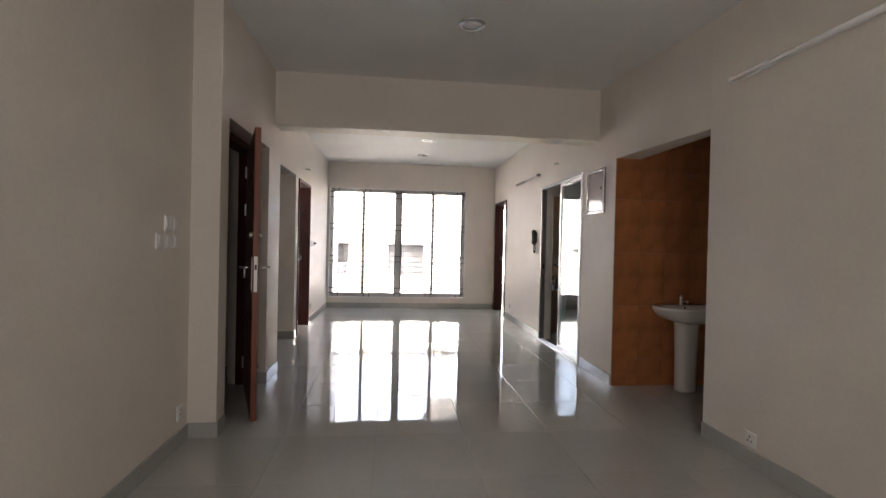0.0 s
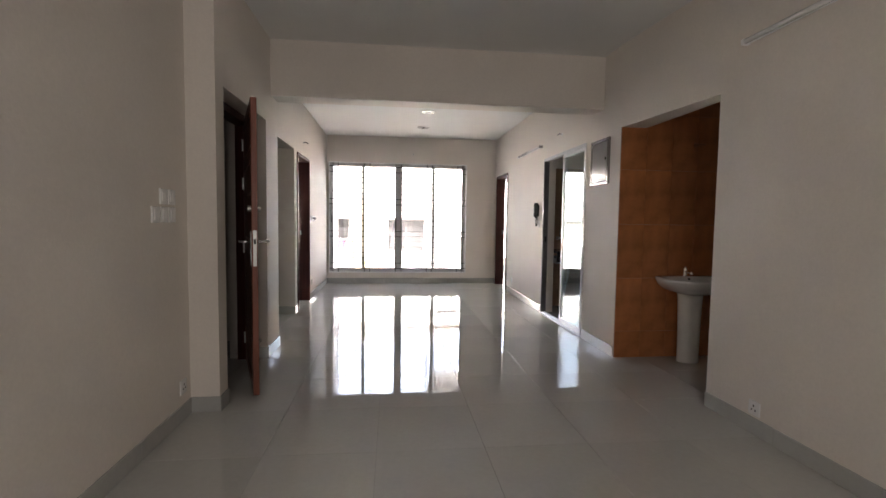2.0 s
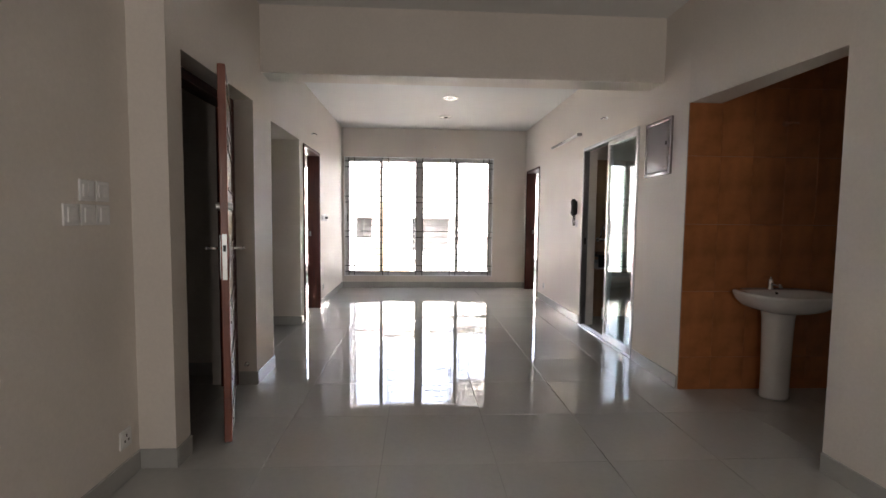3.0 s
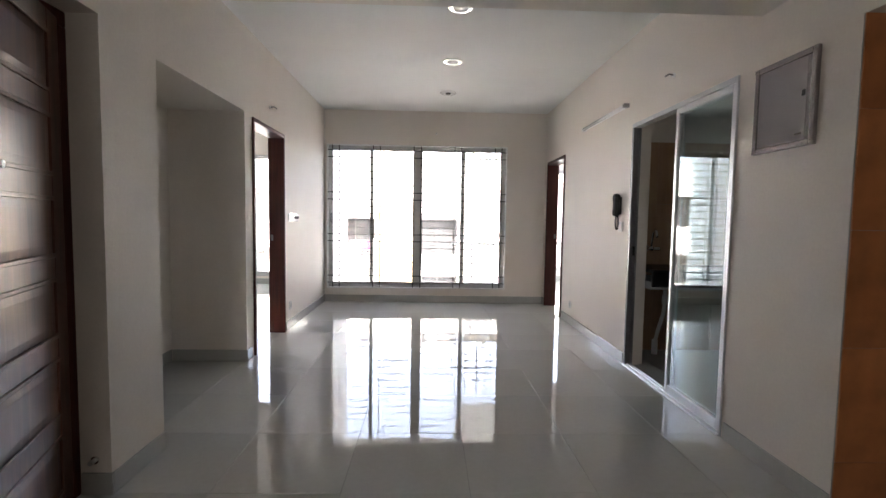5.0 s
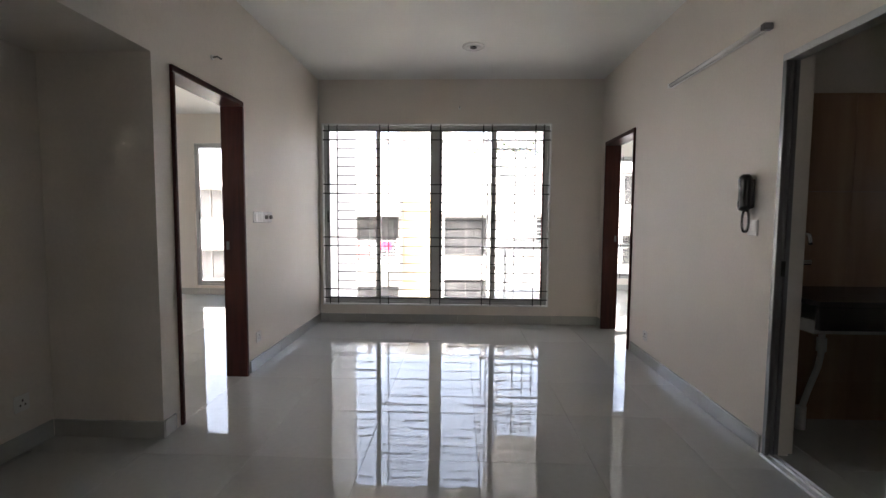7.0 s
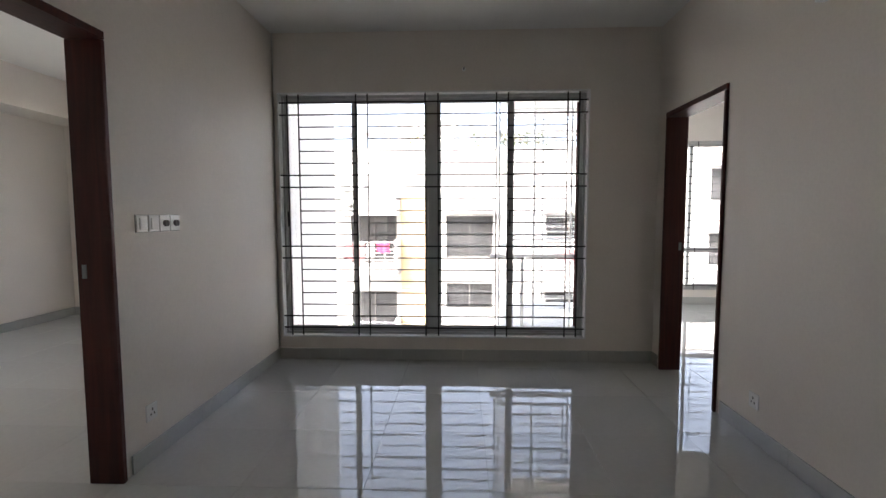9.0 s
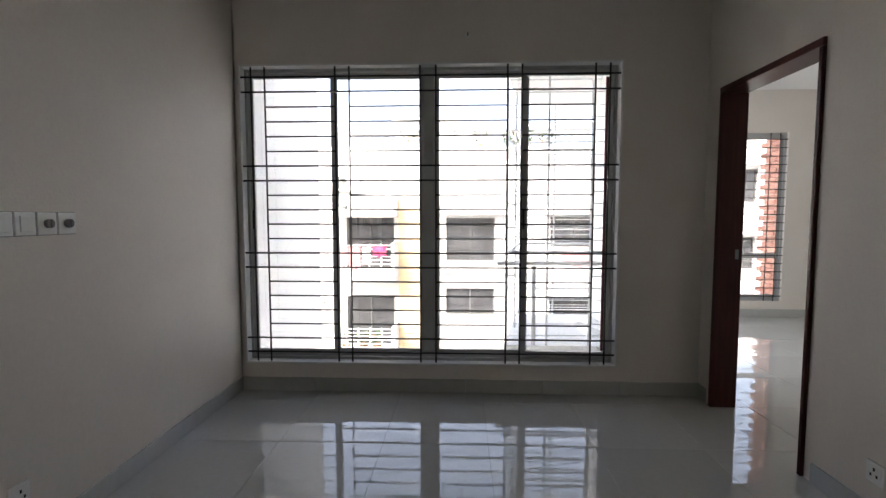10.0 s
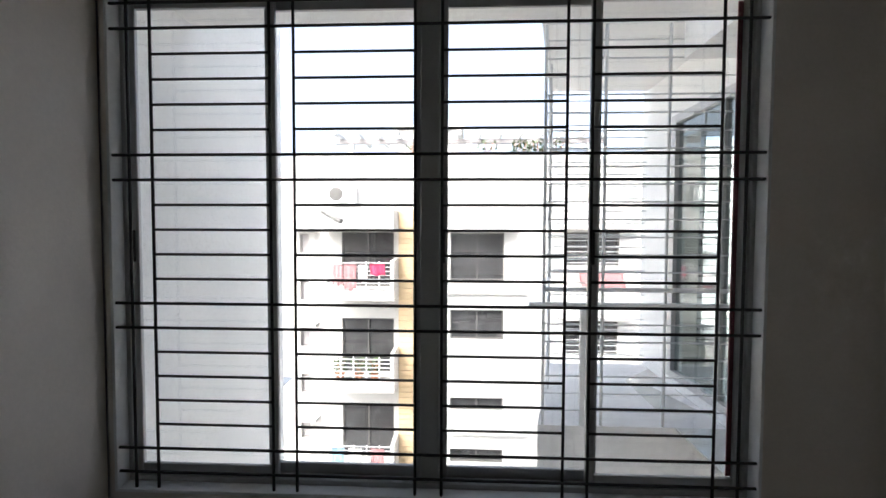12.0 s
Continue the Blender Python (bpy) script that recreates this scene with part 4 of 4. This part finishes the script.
for s in range(0, 4):
    far_balcony(-0.53 - ST * s)
RAIL = 0.31
cloth(-3.43, 0.34, RAIL - 0.03, 0.62, PALECLOTH, "pale pink washing hanging over a balcony rail")
cloth(-3.06, 0.38, RAIL, 0.78, PALECLOTH, "pale pink washing hanging over a balcony rail")
cloth(-2.62, 0.28, RAIL - 0.02, 0.55, PLASTIC, "white washing hanging over a balcony rail")
cloth(-2.26, 0.46, RAIL, 0.34, PINK, "bright pink washing hanging over a balcony rail")
cloth(-3.5, 0.42, RAIL - 2 * ST, 0.6, BLUECLOTH, "pale blue washing hanging over a balcony rail")
cloth(-2.95, 0.42, RAIL - 2 * ST, 0.55, PLASTIC, "white washing hanging over a balcony rail")
cloth(-2.25, 0.42, RAIL - 2 * ST, 0.6, PALECLOTH, "pink washing hanging over a balcony rail")
cloth(4.05, 1.3, 0.10, 0.45, PALECLOTH, "pale pink washing hanging below a barred window")
for x in (-3.3, -2.7, -2.2):
    foliage("potted_plant", (x + SHIFT, FY - 0.7, -0.53 - ST), 0.25, 0.45, 70, "leafy potted plant on a balcony")

ac = thing("air_conditioner", "white outdoor air-conditioner unit on brackets", "air conditioner")
part("casing", box((-3.85, FY - 0.36, 2.20), (-2.90, FY - 0.04, 2.78), 0.02), PVC, ac)
part("fan_guard", lathe([(0.22, 0), (0.22, 0.02), (0.19, 0.03), (0.05, 0.03), (0.0, 0.03)], 28), DARKFRAME, ac).matrix_basis = pose(-3.50, FY - 0.36, 2.49, 90, 0, 0)
for x in (-3.65, -3.1):
    part("bracket", box((x - 0.02, FY - 0.36, 2.14), (x + 0.02, FY, 2.20)), GALV, ac)
ac.location.x = SHIFT
lampx = thing("street_lamp", "grey pipe arm with a lamp head on the facade", "lamp")
part("arm", tube((-3.90, FY - 1.02, 1.90), (-3.35, FY - 1.30, 1.65), 0.045), DARKFRAME, lampx)
part("lamp_head", tube((-3.42, FY - 1.27, 1.68), (-3.20, FY - 1.38, 1.60), 0.075, seg=12), DARKFRAME, lampx)

pg = thing("roof_pergola", "pale concrete pergola on the roof of the apartment building", "pergola")
for x in (-3.8, -1.6, 0.6, 2.8, 5.0):
    part("pergola_post", box((x - 0.1, 25.0, 3.35), (x + 0.1, 25.2, 4.55), 0.01), FACADE, pg)
for i in range(14):
    x = -4.2 + 0.74 * i
    part("pergola_rafter", box((x - 0.06, 24.2, 4.72), (x + 0.06, 27.0, 4.88), 0.01), CONCRETE, pg)
part("pergola_beam", box((-4.4, 25.0, 4.55), (5.6, 25.2, 4.72), 0.01), PANELFRAME, pg)
for x, n in ((-1.2, 60), (1.2, 50), (2.3, 130), (2.9, 120), (3.5, 80)):
    foliage("potted_plant", (x, 23.3, 3.35), 0.35, 0.75, n, "leafy potted plant on a roof terrace")
hut = thing("roof_stair_house", "white stair house and water tank on a roof", "roof house")
part("hut_wall", block((-2.4, 27.5, 3.35), (0.2, 30.0, 5.6)), FACADE, hut)
part("hut_roof", box((-2.6, 27.3, 5.6), (0.4, 30.2, 5.75), 0.02), CONCRETE, hut)


def plain_building(name, x0, x1, top, y, mat, label):
    """A neighbouring block with rows of hooded windows."""
    o = []
    n = int((x1 - x0) // 2.8)
    for s in range(int((top + 9) // ST)):
        for i in range(n):
            a = x0 + 0.8 + i * (x1 - x0 - 0.8) / n
            o.append((a, a + 1.5, top - 2.5 - s * ST, top - 1.1 - s * ST))
    h = facade(name, label, x0, x1, top, o, y, 8, mat)
    for a, b, c, d in o:
        far_window(h, a, b, c, d, y, hood=True)
    part("parapet", block((x0, y - 0.02, top), (x1, y + 0.2, top + 0.5)), mat, h)


plain_building("apartment_building", -24.0, -6.2, 3.6, 25.5, FACADE, "white apartment building with hooded windows")
plain_building("apartment_building", 7.6, 24.0, 4.4, 26.5, FACADE, "white apartment building with hooded windows")

# ---- wall tiles ----
def wall_tiles(name, label, x0, x1, y, z1, w, h, z_first, mat):
    """Tiles on a wall that faces -y, as separate pieces with thin joints on a grout bed."""
    bed = structure(name, block((x0, y - 0.004, 0), (x1, y, z1)), GROUT, label, "wall tiles")
    z, zs = z_first, [0.0]
    while z < z1 - 0.02:
        zs.append(z)
        z += h
    zs.append(z1)
    made = {}
    for a, b in zip(zs, zs[1:]):
        x = x0
        while x < x1 - 0.02:
            e = min(x + w, x1)
            key = (round(e - x, 3), round(b - a, 3))
            if key not in made:
                bm = box((0.0008, -0.008, 0.0008), (e - x - 0.0008, 0, b - a - 0.0008), 0.0012)
                me = bpy.data.meshes.new("wall_tile")
                bm.to_mesh(me)
                bm.free()
                me.materials.append(mat)
                made[key] = me
            t = new("wall_tile", made[key])
            t.parent = bed
            t.location = (x, y - 0.004, a)
            x = e


wall_tiles("tiling_alcove", "orange-brown mottled wall tiles behind the washbasin", 2.252, 3.44, 4.452, 2.87, 0.25, 0.5, 0.25, RUSTTILE)
wall_tiles("tiling_kitchen", "pale brown wood-look wall tiles in the kitchen", 2.42, 4.6, 7.07, 2.05, 0.3, 0.6, 0.25, KITTILE)

# ---- floor tiles ----
_bm = box((-0.2992, -0.2992, -0.012), (0.2992, 0.2992, 0), 0.0005)
_tile = bpy.data.meshes.new("tile")
_bm.to_mesh(_tile)
_bm.free()
_tile.materials.append(TILE)


def tiles(x0, x1, y0, y1):
    i0, i1 = math.floor((x0 - 0.10) / 0.6), math.ceil((x1 - 0.10) / 0.6)
    j0, j1 = math.floor((y0 - 8.235) / 0.6), math.ceil((y1 - 8.235) / 0.6)
    for i in range(i0, i1):
        for j in range(j0, j1):
            if (i, j) in LAID:
                continue
            LAID.add((i, j))
            t = new("tile", _tile)
            t.parent = floor
            t.location = (0.40 + 0.6 * i, 8.535 + 0.6 * j, random.uniform(-0.0003, 0.0003))
            t.rotation_euler = (random.gauss(0, 0.0006), random.gauss(0, 0.0006), 0)


LAID = set()
tiles(-1.1, 2.2, -2.0, 9.6)
tiles(2.4, 3.6, 3.2, 4.4)
tiles(-2.2, -1.2, 3.4, 4.8)
tiles(-1.7, -1.2, 5.1, 6.6)
tiles(-4.5, -1.2, 6.8, 11.3)
tiles(2.4, 5.4, 7.3, 12.3)
tiles(2.4, 4.4, 4.7, 7.0)
